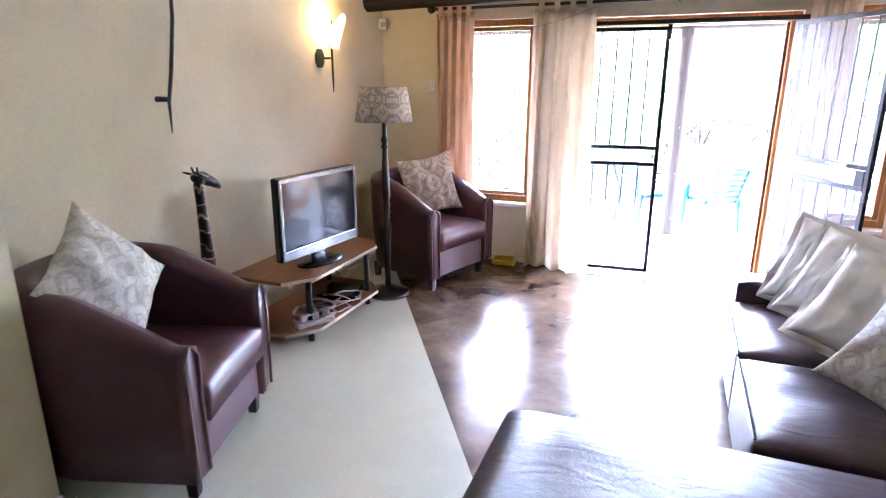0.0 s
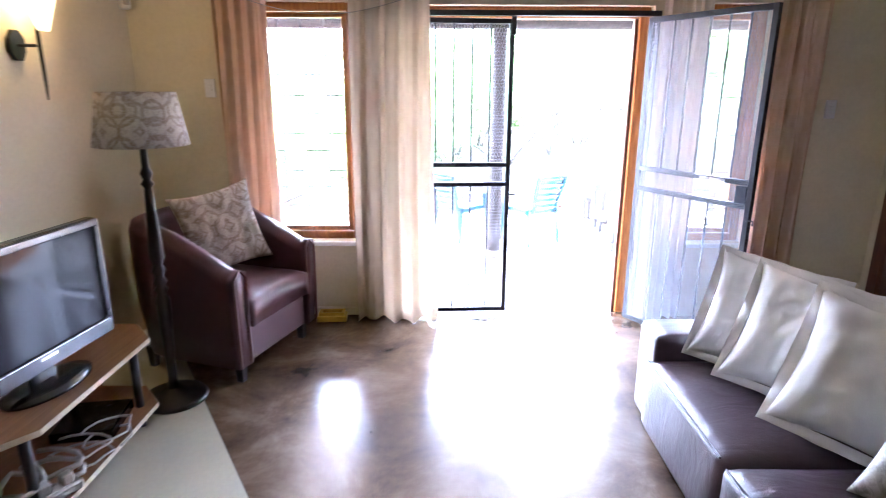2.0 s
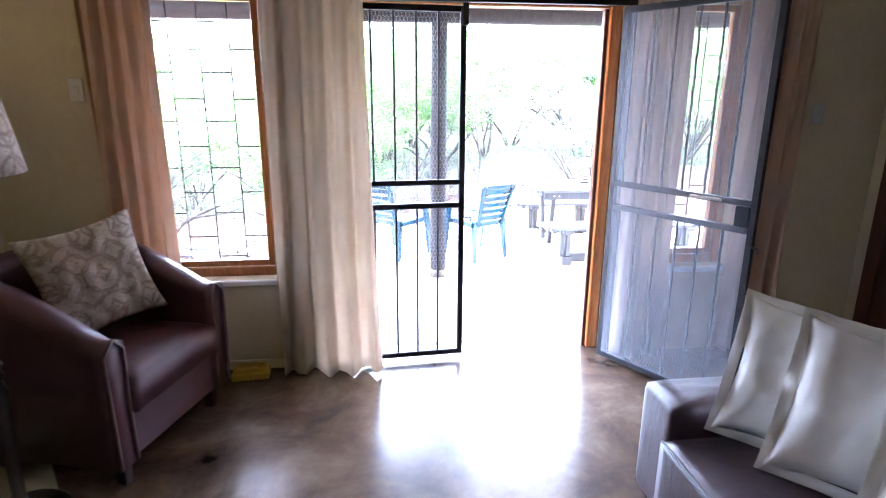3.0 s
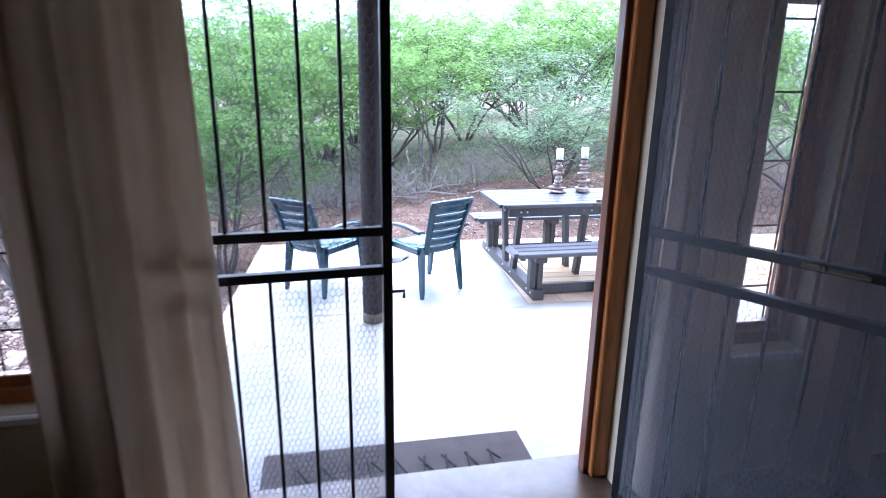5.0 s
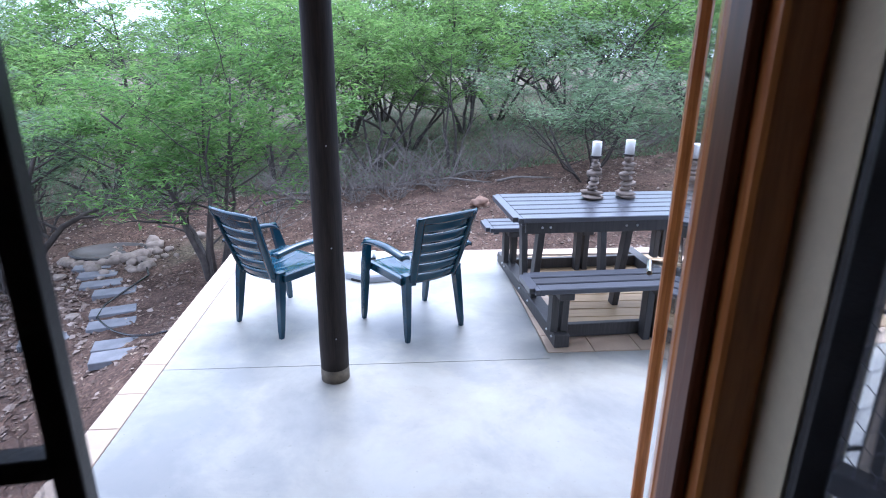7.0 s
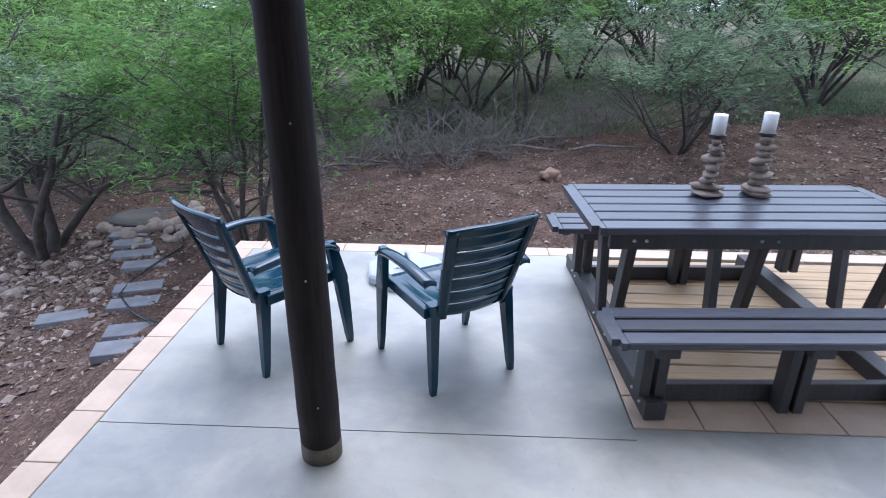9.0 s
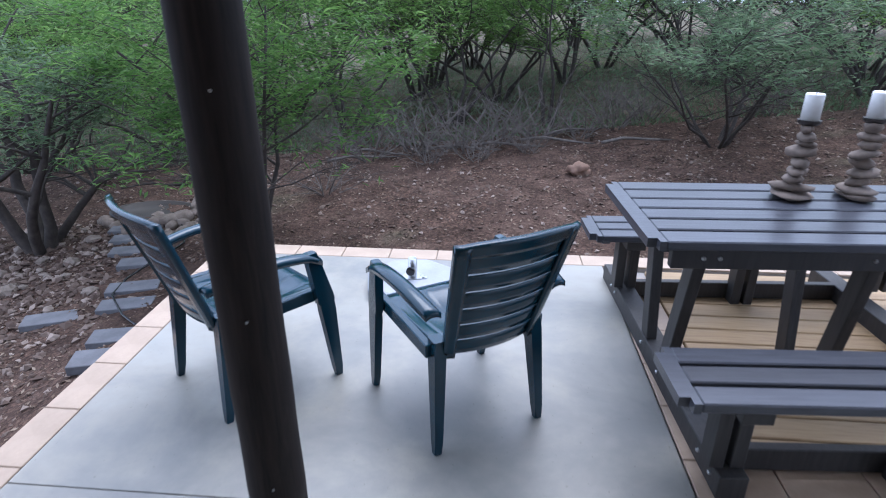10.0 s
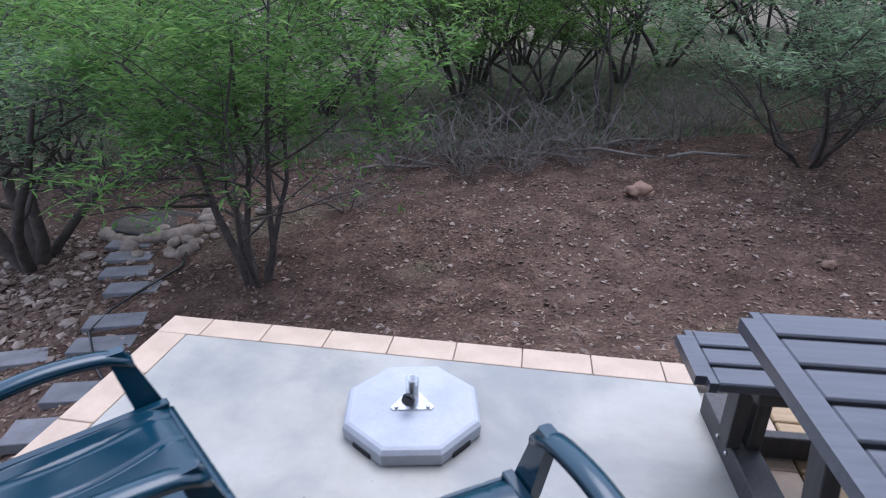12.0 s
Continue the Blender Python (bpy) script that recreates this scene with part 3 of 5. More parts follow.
# the double doorway: frame, open glazed leaf
door = tagged(new("door_1"), "varnished meranti double door frame with its leaf open outwards", "door", "", "structure")
fy0, fy1, ft = Y_W + 0.075, Y_W + 0.20, 0.07
part("jamb", one_box((DO[0], fy0, -0.002), (DO[0] + ft, fy1, DO[3]), 0.006), FRAMEWOOD, door)
part("jamb", one_box((DO[1] - ft, fy0, -0.002), (DO[1], fy1, DO[3]), 0.006), FRAMEWOOD, door)
part("jamb_stop", one_box((DO[1] - ft - 0.022, fy0 + 0.03, -0.002), (DO[1] - ft, fy1 - 0.045, DO[3] - ft), 0.004), DOORWOOD, door)
part("head", one_box((DO[0] + ft, fy0, DO[3] - ft), (DO[1] - ft, fy1, DO[3]), 0.006), FRAMEWOOD, door)
leaf = part("door_leaf", one_box((-0.02, 0.0, 0.012), (0.02, 0.07, 2.02), 0.006), FRAMEWOOD, door, "glazed wooden leaf swung open")
leaf.matrix_basis = pose(0.905, 5.275, 0, 0, 0, -27)
LY = 0.80
part("stile", one_box((-0.02, LY - 0.07, 0.012), (0.02, LY, 2.02), 0.006), FRAMEWOOD, leaf)
for z0, z1 in ((0.012, 0.16), (1.93, 2.02)):
    part("rail", one_box((-0.018, 0.07, z0), (0.018, LY - 0.07, z1), 0.004), FRAMEWOOD, leaf)
pane = part("pane", one_box((-0.002, 0.07, 0.16), (0.002, LY - 0.07, 1.93), 0), GLASS, leaf)
pane.visible_shadow = False
part("door_handle", tube(bmesh.new(), [(-0.02, LY - 0.035, 1.0), (-0.055, LY - 0.035, 1.0), (-0.055, LY - 0.13, 1.0)], 0.008, 8), BRASS, leaf)
for z in (0.25, 1.02, 1.80):
    part("hinge", tube(bmesh.new(), [(0.893, 5.262, z - 0.04), (0.893, 5.262, z + 0.04)], 0.007, 8), BRASS, door)

# a dark wooden side door in the east wall
d2 = tagged(new("door_2"), "dark red wooden side door, closed", "door", "", "structure")
part("panel", one_box((X_R - 0.025, 3.98, 0.004), (X_R - 0.002, 4.86, 2.03), 0.004), DOORWOOD, d2)
for lo, hi in (((X_R - 0.045, 4.865, 0.0), (X_R - 0.002, 4.96, 2.12)), ((X_R - 0.045, 3.88, 0.0), (X_R - 0.002, 3.975, 2.12)), ((X_R - 0.045, 3.975, 2.035), (X_R - 0.002, 4.865, 2.12))):
    part("frame", one_box(lo, hi, 0.005), DOORWOOD, d2)


# ---- security gates ----


def hex_net(x0, x1, z0, z1, cell=0.020, r=0.0006):
    """Hexagonal chicken wire in the x, z plane."""
    bm = bmesh.new()
    dx, dz = cell, cell * 1.15

    def bar(a, b):
        d = Vector((b[0] - a[0], 0, b[1] - a[1]))
        s = Vector((-d.z, 0, d.x)).normalized() * r
        o = Vector((0, r * 1.2, 0))
        p, q = Vector((a[0], 0, a[1])), Vector((b[0], 0, b[1]))
        v = [bm.verts.new(c) for c in (p + s, p - s, p + o, q + s, q - s, q + o)]
        for i, j in ((0, 1), (1, 2), (2, 0)):
            bm.faces.new((v[i], v[j], v[j + 3], v[i + 3]))

    rows = int((z1 - z0) / dz)
    colsn = int((x1 - x0) / dx)
    for j in range(rows):
        off = 0.5 * dx if j % 2 else 0.0
        z = z0 + j * dz
        for i in range(colsn):
            x = x0 + off + i * dx
            if x + dx / 2 > x1:
                continue
            bar((x, z), (x, z + dz * 0.62))
            bar((x, z + dz * 0.62), (x + dx / 2, z + dz))
            if x - dx / 2 >= x0:
                bar((x, z + dz * 0.62), (x - dx / 2, z + dz))
    return bm


def gate(label, width, mirrored):
    """A barred gate leaf from x = 0 (hinge) to x = width, in the plane y = 0."""
    g = thing("security_gate", label, "gate", group="pair of security gates")
    s = 0.032
    z0, z1 = 0.03, 2.05
    part("stile", one_box((0, -s / 2, z0), (s, s / 2, z1), 0.002), STEEL, g)
    lock_stile = part("stile", one_box((width - s, -s / 2, z0), (width, s / 2, z1), 0.002), STEEL, g)
    for za, zb in ((z0, z0 + s), (z1 - s, z1), (0.955, 0.985), (1.09, 1.12)):
        part("rail", one_box((s, -s / 2, za), (width - s, s / 2, zb), 0.002), STEEL, g)
    for k in range(6):
        x = width - 0.153 - 0.122 * k
        if x < 0.06:
            continue
        for za, zb in ((z0 + s, 0.955), (1.12, z1 - s)):
            bm = bmesh.new()
            steps = int((zb - za) / 0.03)
            if mirrored:
                pts = [(x + 0.0012 * math.cos(i * 1.4), 0.0012 * math.sin(i * 1.4), za + (zb - za) * i / steps) for i in range(steps + 1)]
            else:
                pts = [(x, 0, za), (x, 0, zb)]
            tube(bm, pts, 0.0065, 6)
            part("bar", bm, STEEL, g)
    net = part("wire_mesh", hex_net(s, width - s, z0 + s, z1 - s), WIRE, g, "fine hexagonal wire mesh")
    net.location.y = 0.012 if not mirrored else -0.012
    tagged(net, kind="stuff")
    scr = part("insect_screen", one_box((s, 0.0, z0 + s), (width - s, 0.001, z1 - s), 0), GAUZE, g, "fine grey insect gauze")
    scr.location.y = 0.017 if not mirrored else -0.017
    bm = bmesh.new()
    box(bm, (width - 0.10, -0.02, 0.985), (width - s, 0.012, 1.085), 0.003)
    if mirrored:
        part("lock_box", bm, STEEL, g)
    else:
        bm.free()
    part("latch", tube(bmesh.new(), [(width - 0.01, -0.03, 0.90), (width + 0.035, -0.03, 0.90), (width + 0.035, -0.03, 0.875)], 0.006, 6), STEEL, lock_stile)
    return g


g1 = gate("black steel barred security gate leaf, a little ajar", 0.86, False)
g1.matrix_basis = pose(-0.80, 5.05, 0, 0, 0, 4)
g2 = gate("black steel barred security gate leaf, swung open into the room", 0.83, True)
g2.matrix_basis = pose(0.905, 5.005, 0, 0, 0, -58.5)
part("slide_bolt", tube(bmesh.new(), [(0.50, -0.028, 1.105), (0.66, -0.028, 1.105)], 0.008, 8), BRASS, g2, "bright slide bolt")
part("top_bolt", one_box((0.835, -0.03, 1.95), (0.868, -0.012, 2.08), 0.003), STEEL, g1, "steel top bolt")
fr = thing("gate_frame", "black steel frame of the security gate", "gate frame")
part("header", one_box((-0.84, 5.035, 2.062), (0.985, 5.078, 2.095), 0.002), STEEL, fr)
part("post", one_box((-0.84, 5.035, 0.0), (-0.808, 5.078, 2.062), 0.002), STEEL, fr)
part("post", one_box((0.958, 5.045, 0.0), (0.983, 5.078, 2.062), 0.002), STEEL, fr)

# ---- furniture of the room ----


def armchair(label, place, turn):
    """A tub armchair that faces its own +x."""
    a = thing("armchair", label, "armchair", place, turn, "pair of tub armchairs")
    a.scale = (1.12, 1.12, 1.12)
    W, D = 0.37, 0.37
    n = 40

    def outline(s, inset):
        """Plan of the shell from one arm's front round the back to the other's."""
        w, d = W - inset, D - inset
        straight = 0.34
        if s < straight:
            return Vector((D - s / straight * (D + 0.04), -w, 0))
        if s > 1 - straight:
            return Vector((D - (1 - s) / straight * (D + 0.04), w, 0))
        t = (s - straight) / (1 - 2 * straight) * math.pi
        return Vector((-0.04 - (d - 0.04) * math.sin(t) ** 0.8, -w * math.cos(t), 0))

    def top(s):
        k = abs(2 * s - 1)
        return 0.80 - 0.20 * min(1, max(0, (k - 0.18) / 0.72)) ** 1.15

    bm = bmesh.new()
    rings = []
    for i in range(n + 1):
        s = i / n
        o, q = outline(s, 0.0), outline(s, 0.105)
        h = top(s)
        bow = 0.018
        mid = (o + q) / 2
        od = (o - q).normalized()
        prof = [o * 0.97 + Vector((0, 0, 0.10)), o + od * bow * 0.5 + Vector((0, 0, 0.35)), o + od * bow + Vector((0, 0, h - 0.05)), o + od * 0.004 + Vector((0, 0, h - 0.012)),
                mid + Vector((0, 0, h + 0.004)), q - od * 0.002 + Vector((0, 0, h - 0.016)), q + Vector((0, 0, h - 0.06)), q + Vector((0, 0, 0.30)), q + Vector((0, 0, 0.10))]
        rings.append([bm.verts.new(p) for p in prof])
    m = len(rings[0])
    for r0, r1 in zip(rings, rings[1:]):
        for k in range(m):
            bm.faces.new((r0[k], r1[k], r1[(k + 1) % m], r0[(k + 1) % m]))
    bm.faces.new(rings[0])
    bm.faces.new(rings[-1][::-1])
    bmesh.ops.recalc_face_normals(bm, faces=bm.faces)
    part("shell", bm, PLUM, a, "curved arms and back in plum leather", True)
    inner = W - 0.105
    part("base", one_box((-0.24, -inner - 0.004, 0.10), (D - 0.02, inner + 0.004, 0.30), 0.008), PLUM, a)

    def seat(u, v):
        x, y = -0.27 + (D + 0.29) * u, -inner + 2 * inner * v
        e = min(1, 6 * min(v, 1 - v) + 0.35) * min(1, 8 * (1 - u) + 0.4)
        return Vector((x, y, 0.415 + 0.03 * e + 0.005 * noise.noise(Vector((x * 9, y * 9, turn)))))

    part("seat_cushion", sheet(bmesh.new(), seat, 16, 16, 0.125), PLUM, a, "loose leather seat cushion", True)
    for sgn in (-1, 1):
        for off in (0.012, 0.095):
            y = sgn * (W - off)
            pts = [(D + 0.004, y, 0.11), (D + 0.006, y + sgn * 0.006, 0.35), (D + 0.005, y + sgn * 0.01 * (1 if off < 0.05 else 0), 0.56), (D + 0.002, sgn * (W - 0.055), 0.603)]
            part("piping", tube(bmesh.new(), pts, 0.0065, 6), PIPING, a, "worn pale piping", True)
        for x in (D - 0.06, -0.24):
            bm = bmesh.new()
            box(bm, (x - 0.026, sgn * (W - 0.085) - 0.026, 0), (x + 0.026, sgn * (W - 0.085) + 0.026, 0.115), 0.004)
            for v in bm.verts:
                if v.co.z < 0.02:
                    v.co.x, v.co.y = x + (v.co.x - x) * 0.7, sgn * (W - 0.085) + (v.co.y - sgn * (W - 0.085)) * 0.7
            part("leg", bm, BLACKWOOD, a)
    return a


armchair("plum leather tub armchair with worn piping, close to the wall pier", (-1.92, 1.63, 0), 18)
armchair("plum leather tub armchair in the corner by the window", (-1.773, 4.469, 0), -17.8)


def cushion(label, mat, w, t, m, group="", seed=0):
    c = thing("cushion", label, "cushion", group=group)
    c.matrix_basis = m
    part("cover", pillow_mesh(w, w, t, seed), mat, c, "", True)
    return c


def leaning(x, y, z, face, lean, spin=0.0):
    """A cushion's pose: its face looks along the plan angle, it leans back, it is spun in its plane."""
    return pose(x, y, z, 0, 0, face + 90) @ pose(0, 0, 0, -lean, 0, 0) @ pose(0, 0, 0, 0, spin, 0)


cushion("brown medallion printed cushion on the corner armchair", PRINT, 0.52, 0.16, leaning(-1.755, 4.53, 0.775, -44, 16, -8), seed=1)
cushion("grey medallion printed cushion leaning in the armchair", PRINT_GREY, 0.50, 0.17, leaning(-1.97, 1.56, 0.83, 12, 26, 54), seed=2)

# television on its bench
st = thing("tv_bench", "low beech veneer television bench on black tube legs", "tv bench")
PLAN = [(-2.36, 2.67), (-1.95, 2.67), (-1.81, 2.85), (-1.81, 3.635), (-1.95, 3.80), (-2.36, 3.80)]
for nm, z, lab in (("top", 0.432, ""), ("shelf", 0.085, "lower shelf")):
    bm = prism(bmesh.new(), PLAN, z, z + 0.022)
    shelf = part(nm, bm, BEECH, st, lab)
    bm = bmesh.new()
    for (xa, ya), (xb, yb) in zip(PLAN[1:4], PLAN[2:5]):
        d = Vector((xb - xa, yb - ya, 0))
        ang = math.degrees(math.atan2(d.y, d.x))
        mid = Vector(((xa + xb) / 2, (ya + yb) / 2, z + 0.011))
        out = Vector((d.y, -d.x, 0)).normalized() * 0.002
        v = box(bm, (-d.length / 2, -0.0015, -0.011), (d.length / 2, 0.0015, 0.011))
        bmesh.ops.transform(bm, matrix=Matrix.Translation(mid + out) @ pose(0, 0, 0, 0, 0, ang), verts=v)
    part("edge_band", bm, EDGE, shelf, "pale worn edge banding")
for x, y in ((-1.90, 2.88), (-1.88, 3.60), (-2.29, 2.76), (-2.29, 3.72)):
    bm = bmesh.new()
    tube(bm, [(x, y, 0.0), (x, y, 0.085)], 0.02, 12)
    tube(bm, [(x, y, 0.107), (x, y, 0.432)], 0.02, 12)
    part("leg", bm, STEEL, st, "", True)

tv = thing("television", "black flat television on an oval foot, switched off", "television", (-1.965, 3.165, 0.454), -6.5)
TW, TH, TZ = 0.388, 0.265, 0.345
bm = bmesh.new()
box(bm, (-0.055, -TW, TZ - TH), (0.0, TW, TZ + TH), 0.012, None, 2)
box(bm, (-0.10, -TW * 0.6, TZ - TH * 0.7), (-0.05, TW * 0.6, TZ + TH * 0.6), 0.015)
part("housing", bm, PVC, tv)
bm = bmesh.new()
for lo, hi in (((0, -TW + 0.004, TZ + TH - 0.034), (0.010, TW - 0.004, TZ + TH - 0.004)), ((0, -TW + 0.004, TZ - TH + 0.004), (0.010, TW - 0.004, TZ - TH + 0.075)),
               ((0, -TW + 0.004, TZ - TH + 0.075), (0.010, -TW + 0.034, TZ + TH - 0.034)), ((0, TW - 0.034, TZ - TH + 0.075), (0.010, TW - 0.004, TZ + TH - 0.034))):
    box(bm, lo, hi, 0.003)
part("bezel", bm, PVC, tv)
part("screen", one_box((0.001, -TW + 0.036, TZ - TH + 0.077), (0.004, TW - 0.036, TZ + TH - 0.036), 0), SCREEN, tv)
part("trim_line", one_box((0.0105, -TW + 0.02, TZ - TH + 0.066), (0.012, TW - 0.02, TZ - TH + 0.069), 0), CHROME, tv, "thin silver trim line")
part("maker_mark", one_box((0.0105, -0.04, TZ - TH + 0.045), (0.0115, 0.04, TZ - TH + 0.055), 0), CHROME, tv)
part("neck", one_box((-0.06, -0.06, 0.02), (-0.02, 0.06, TZ - TH + 0.02), 0.008), PVC, tv)
bm = bmesh.new()
lathe(bm, [(0.0, 0.0), (0.205, 0.0), (0.205, 0.012), (0.14, 0.026), (0.0, 0.03)], 40)
for v in bm.verts:
    v.co.x = v.co.x * 0.56 - 0.02
part("foot", bm, PVC, tv, "glossy oval foot", True)

dec = thing("set_top_box", "small black decoder box on the lower shelf", "decoder", (-2.0, 3.42, 0.107), 10)
part("case", one_box((-0.13, -0.14, 0.006), (0.13, 0.14, 0.055), 0.006), PVC, dec)
for x, y in ((-0.1, -0.11), (0.1, -0.11), (-0.1, 0.11), (0.1, 0.11)):
    part("foot", lathe(bmesh.new(), [(0.012, 0), (0.01, 0.008)], 8, (x, y, 0)), PVC, dec)
rng = random.Random(5)
for k in range(4):
    cb = thing("cable", "loose off-white cable coiled on the shelf", "cable", (-1.98 + 0.04 * k, 2.93 + 0.12 * k, 0.107), rng.uniform(0, 360), "cables under the television")
    r = 0.010 if k < 2 else 0.005
    pts = [((0.07 + 0.010 * math.sin(i * 1.7)) * math.cos(i * 0.55), (0.11 + 0.012 * math.sin(i * 2.3)) * math.sin(i * 0.55), r + 0.004 * i + 0.012 * abs(math.sin(i * 0.8))) for i in range(20)]
    part("flex", tube(bmesh.new(), pts, r, 7), CABLE, cb, "", True)
ad = thing("power_strip", "white plug strip with cable on the lower shelf", "power strip", (-1.88, 2.90, 0.107), 60)
part("body", one_box((-0.13, -0.03, 0.0), (0.13, 0.03, 0.04), 0.008), CABLE, ad)
for x in (-0.08, 0.0, 0.08):
    part("plug", one_box((x - 0.022, -0.02, 0.04), (x + 0.022, 0.02, 0.085), 0.006), CABLE, ad)
for k in range(3):
    bk = thing("cable", "dark power cable hanging behind the bench", "cable", (-2.20, 3.60 + 0.08 * k, 0.0), 0, "cables under the television")
    part("flex", tube(bmesh.new(), [(0.0, 0, 0.42), (-0.10, 0.03, 0.30), (-0.13, 0.10, 0.2), (-0.12, 0.2 + 0.05 * k, 0.08), (-0.1, 0.22, 0.005)], 0.004, 6), PVC, bk)

lamp = thing("floor_lamp", "black turned wood floor lamp with a printed drum shade", "floor lamp", (-1.835, 3.86, 0))
part("base", lathe(bmesh.new(), [(0.165, 0), (0.17, 0.012), (0.155, 0.03), (0.07, 0.045), (0.035, 0.07)], 32), BLACKWOOD, lamp, "", True)
prof = [(0.03, 0.07), (0.022, 0.12), (0.026, 0.3), (0.034, 0.5), (0.036, 0.56), (0.022, 0.60), (0.034, 0.62), (0.022, 0.64), (0.034, 0.66), (0.022, 0.69), (0.034, 0.72), (0.022, 0.75),
        (0.036, 0.79), (0.034, 0.86), (0.024, 1.02), (0.018, 1.14), (0.03, 1.16), (0.018, 1.18), (0.028, 1.21), (0.016, 1.24), (0.014, 1.40)]
part("column", lathe(bmesh.new(), prof, 20), BLACKWOOD, lamp, "", True)
bm = bmesh.new()
sh = [(0.212, 1.345), (0.172, 1.59)]
rings = [[bm.verts.new((r * math.cos(2 * math.pi * k / 48), r * math.sin(2 * math.pi * k / 48), z)) for k in range(48)] for r, z in (sh[0], sh[1], (0.168, 1.59), (0.208, 1.345))]
for a, b in zip(rings, rings[1:] + rings[:1]):
    for k in range(48):
        bm.faces.new((a[k], a[(k + 1) % 48], b[(k + 1) % 48], b[k]))
shade = part("shade", bm, PRINT, lamp, "beige drum shade with brown medallion print", True)
bm = bmesh.new()
for k in range(3):
    a = 2 * math.pi * k / 3
    tube(bm, [(0, 0, 1.40), (0.163 * math.cos(a), 0.163 * math.sin(a), 1.59)], 0.003, 5)
part("shade_carrier", bm, STEEL, shade)

# carved giraffe beside the bench: one plain shape
bm = bmesh.new()
tube(bm, [(0, 0, 0.62), (0.0, -0.005, 0.80), (0.0, -0.01, 0.95), (0.0, -0.015, 1.03), (0.005, 0.0, 1.06)], [0.036, 0.028, 0.024, 0.025, 0.028], 12)
tube(bm, [(0.0, -0.035, 1.075), (0.0, 0.02, 1.065), (0.0, 0.09, 1.03), (0.0, 0.135, 1.0)], [0.028, 0.035, 0.026, 0.014], 10)
for sx in (-0.012, 0.012):
    tube(bm, [(sx, -0.02, 1.09), (sx * 1.5, -0.03, 1.125)], [0.007, 0.005], 6)
    tube(bm, [(sx, -0.03, 1.085), (sx * 4.5, -0.055, 1.10)], [0.01, 0.004], 6)
tube(bm, [(0, -0.17, 0.38), (0, -0.05, 0.47), (0, 0.0, 0.64)], [0.05, 0.062, 0.036], 12)
for dx in (-0.03, 0.03):
    for dy in (-0.16, 0.0):
        tube(bm, [(dx, dy, 0.45), (dx, dy, 0.25), (dx, dy, 0.03)], [0.03, 0.016, 0.014], 8)
box(bm, (-0.08, -0.23, 0.0), (0.08, 0.07, 0.03), 0.005)
gir = part("giraffe_carving", bm, GIRAFFE, None, "", True)
gir.matrix_basis = pose(-2.20, 2.375, 0, 0, 0, 0) @ Matrix.Scale(1.05, 4)
tagged(gir, "dark carved wooden giraffe figure standing by the wall", "carving")

# wrought iron stick on the wall
wi = thing("wall_ornament", "thin wrought iron rod mounted on the wall", "wall ornament")
part("rod", tube(bmesh.new(), [(-2.37, 2.50, 2.2), (-2.36, 2.475, 1.95), (-2.36, 2.425, 1.68), (-2.365, 2.39, 1.52), (-2.38, 2.40, 1.35)], [0.009, 0.010, 0.011, 0.010, 0.003], 8), STEEL, wi, "", True)
for y, z in ((2.39, 1.53), (2.485, 2.06)):
    part("mount", tube(bmesh.new(), [(X_L, y, z), (-2.36, y, z)], [0.016, 0.013], 10), STEEL, wi)

# wall sconce
sc = thing("wall_sconce", "wrought iron wall lamp with a lit alabaster glass shade", "wall lamp", (X_L, 3.985, 1.80))
bm = bmesh.new()
prism(bm, [(0.055 * math.cos(a), 0.075 * math.sin(a)) for a in (math.pi * (k + 0.5) / 4 for k in range(8))], 0.0, 0.02)
bp = part("backplate", bm, STEEL, sc)
bp.matrix_basis = pose(0.001, 0, 0, 90, 0, 90)
part("arm", tube(bmesh.new(), [(0.02, 0.0, 0.0), (0.10, 0.01, 0.0)], 0.008, 8), STEEL, sc)
part("stem", tube(bmesh.new(), [(0.13, 0.0, 0.27), (0.105, 0.02, 0.17), (0.10, 0.035, 0.05), (0.10, 0.035, -0.05), (0.11, 0.02, -0.16), (0.125, -0.005, -0.25)], [0.005, 0.008, 0.009, 0.009, 0.008, 0.004], 8), STEEL, sc, "", True)
def sconce_glass(u, v):
    a = -1.9 + 3.8 * u
    r = 0.028 + 0.062 * v
    return Vector((0.115 + r * math.cos(a), 0.055 + r * math.sin(a), 0.07 + 0.20 * v + 0.05 * v * math.cos(2 * a)))
part("shade", sheet(bmesh.new(), sconce_glass, 24, 8, 0.005, (-0.6, 0, 0)), GLOW, sc, "lit yellow alabaster glass", True)
bulb = bpy.data.lights.new("sconce_bulb", "POINT")
bulb.energy, bulb.color, bulb.shadow_soft_size = 0.05, (1.0, 0.68, 0.25), 0.03
lo_ = new("sconce_light", bulb)
lo_.location = (X_L + 0.10, 4.035, 2.07)

sensor = thing("motion_detector", "small white alarm sensor near the ceiling corner", "alarm sensor", (X_L + 0.04, 4.99, 2.13), -45)
part("body", one_box((-0.025, -0.03, -0.05), (0.03, 0.03, 0.05), 0.01, None, 2), WHITE, sensor)
part("lens", one_box((0.03, -0.02, -0.025), (0.036, 0.02, 0.015), 0.003), CABLE, sensor)
for x, z in ((-1.955, 1.605), (2.183, 1.489)):
    sw = thing("light_switch", "white plastic light switch on the wall", "light switch", (x, Y_W, z), 0, "light switches")
    part("plate", one_box((-0.036, -0.010, -0.06), (0.036, 0, 0.06), 0.004), WHITE, sw)
    part("rocker", one_box((-0.012, -0.016, -0.02), (0.012, -0.010, 0.02), 0.002), WHITE, sw)
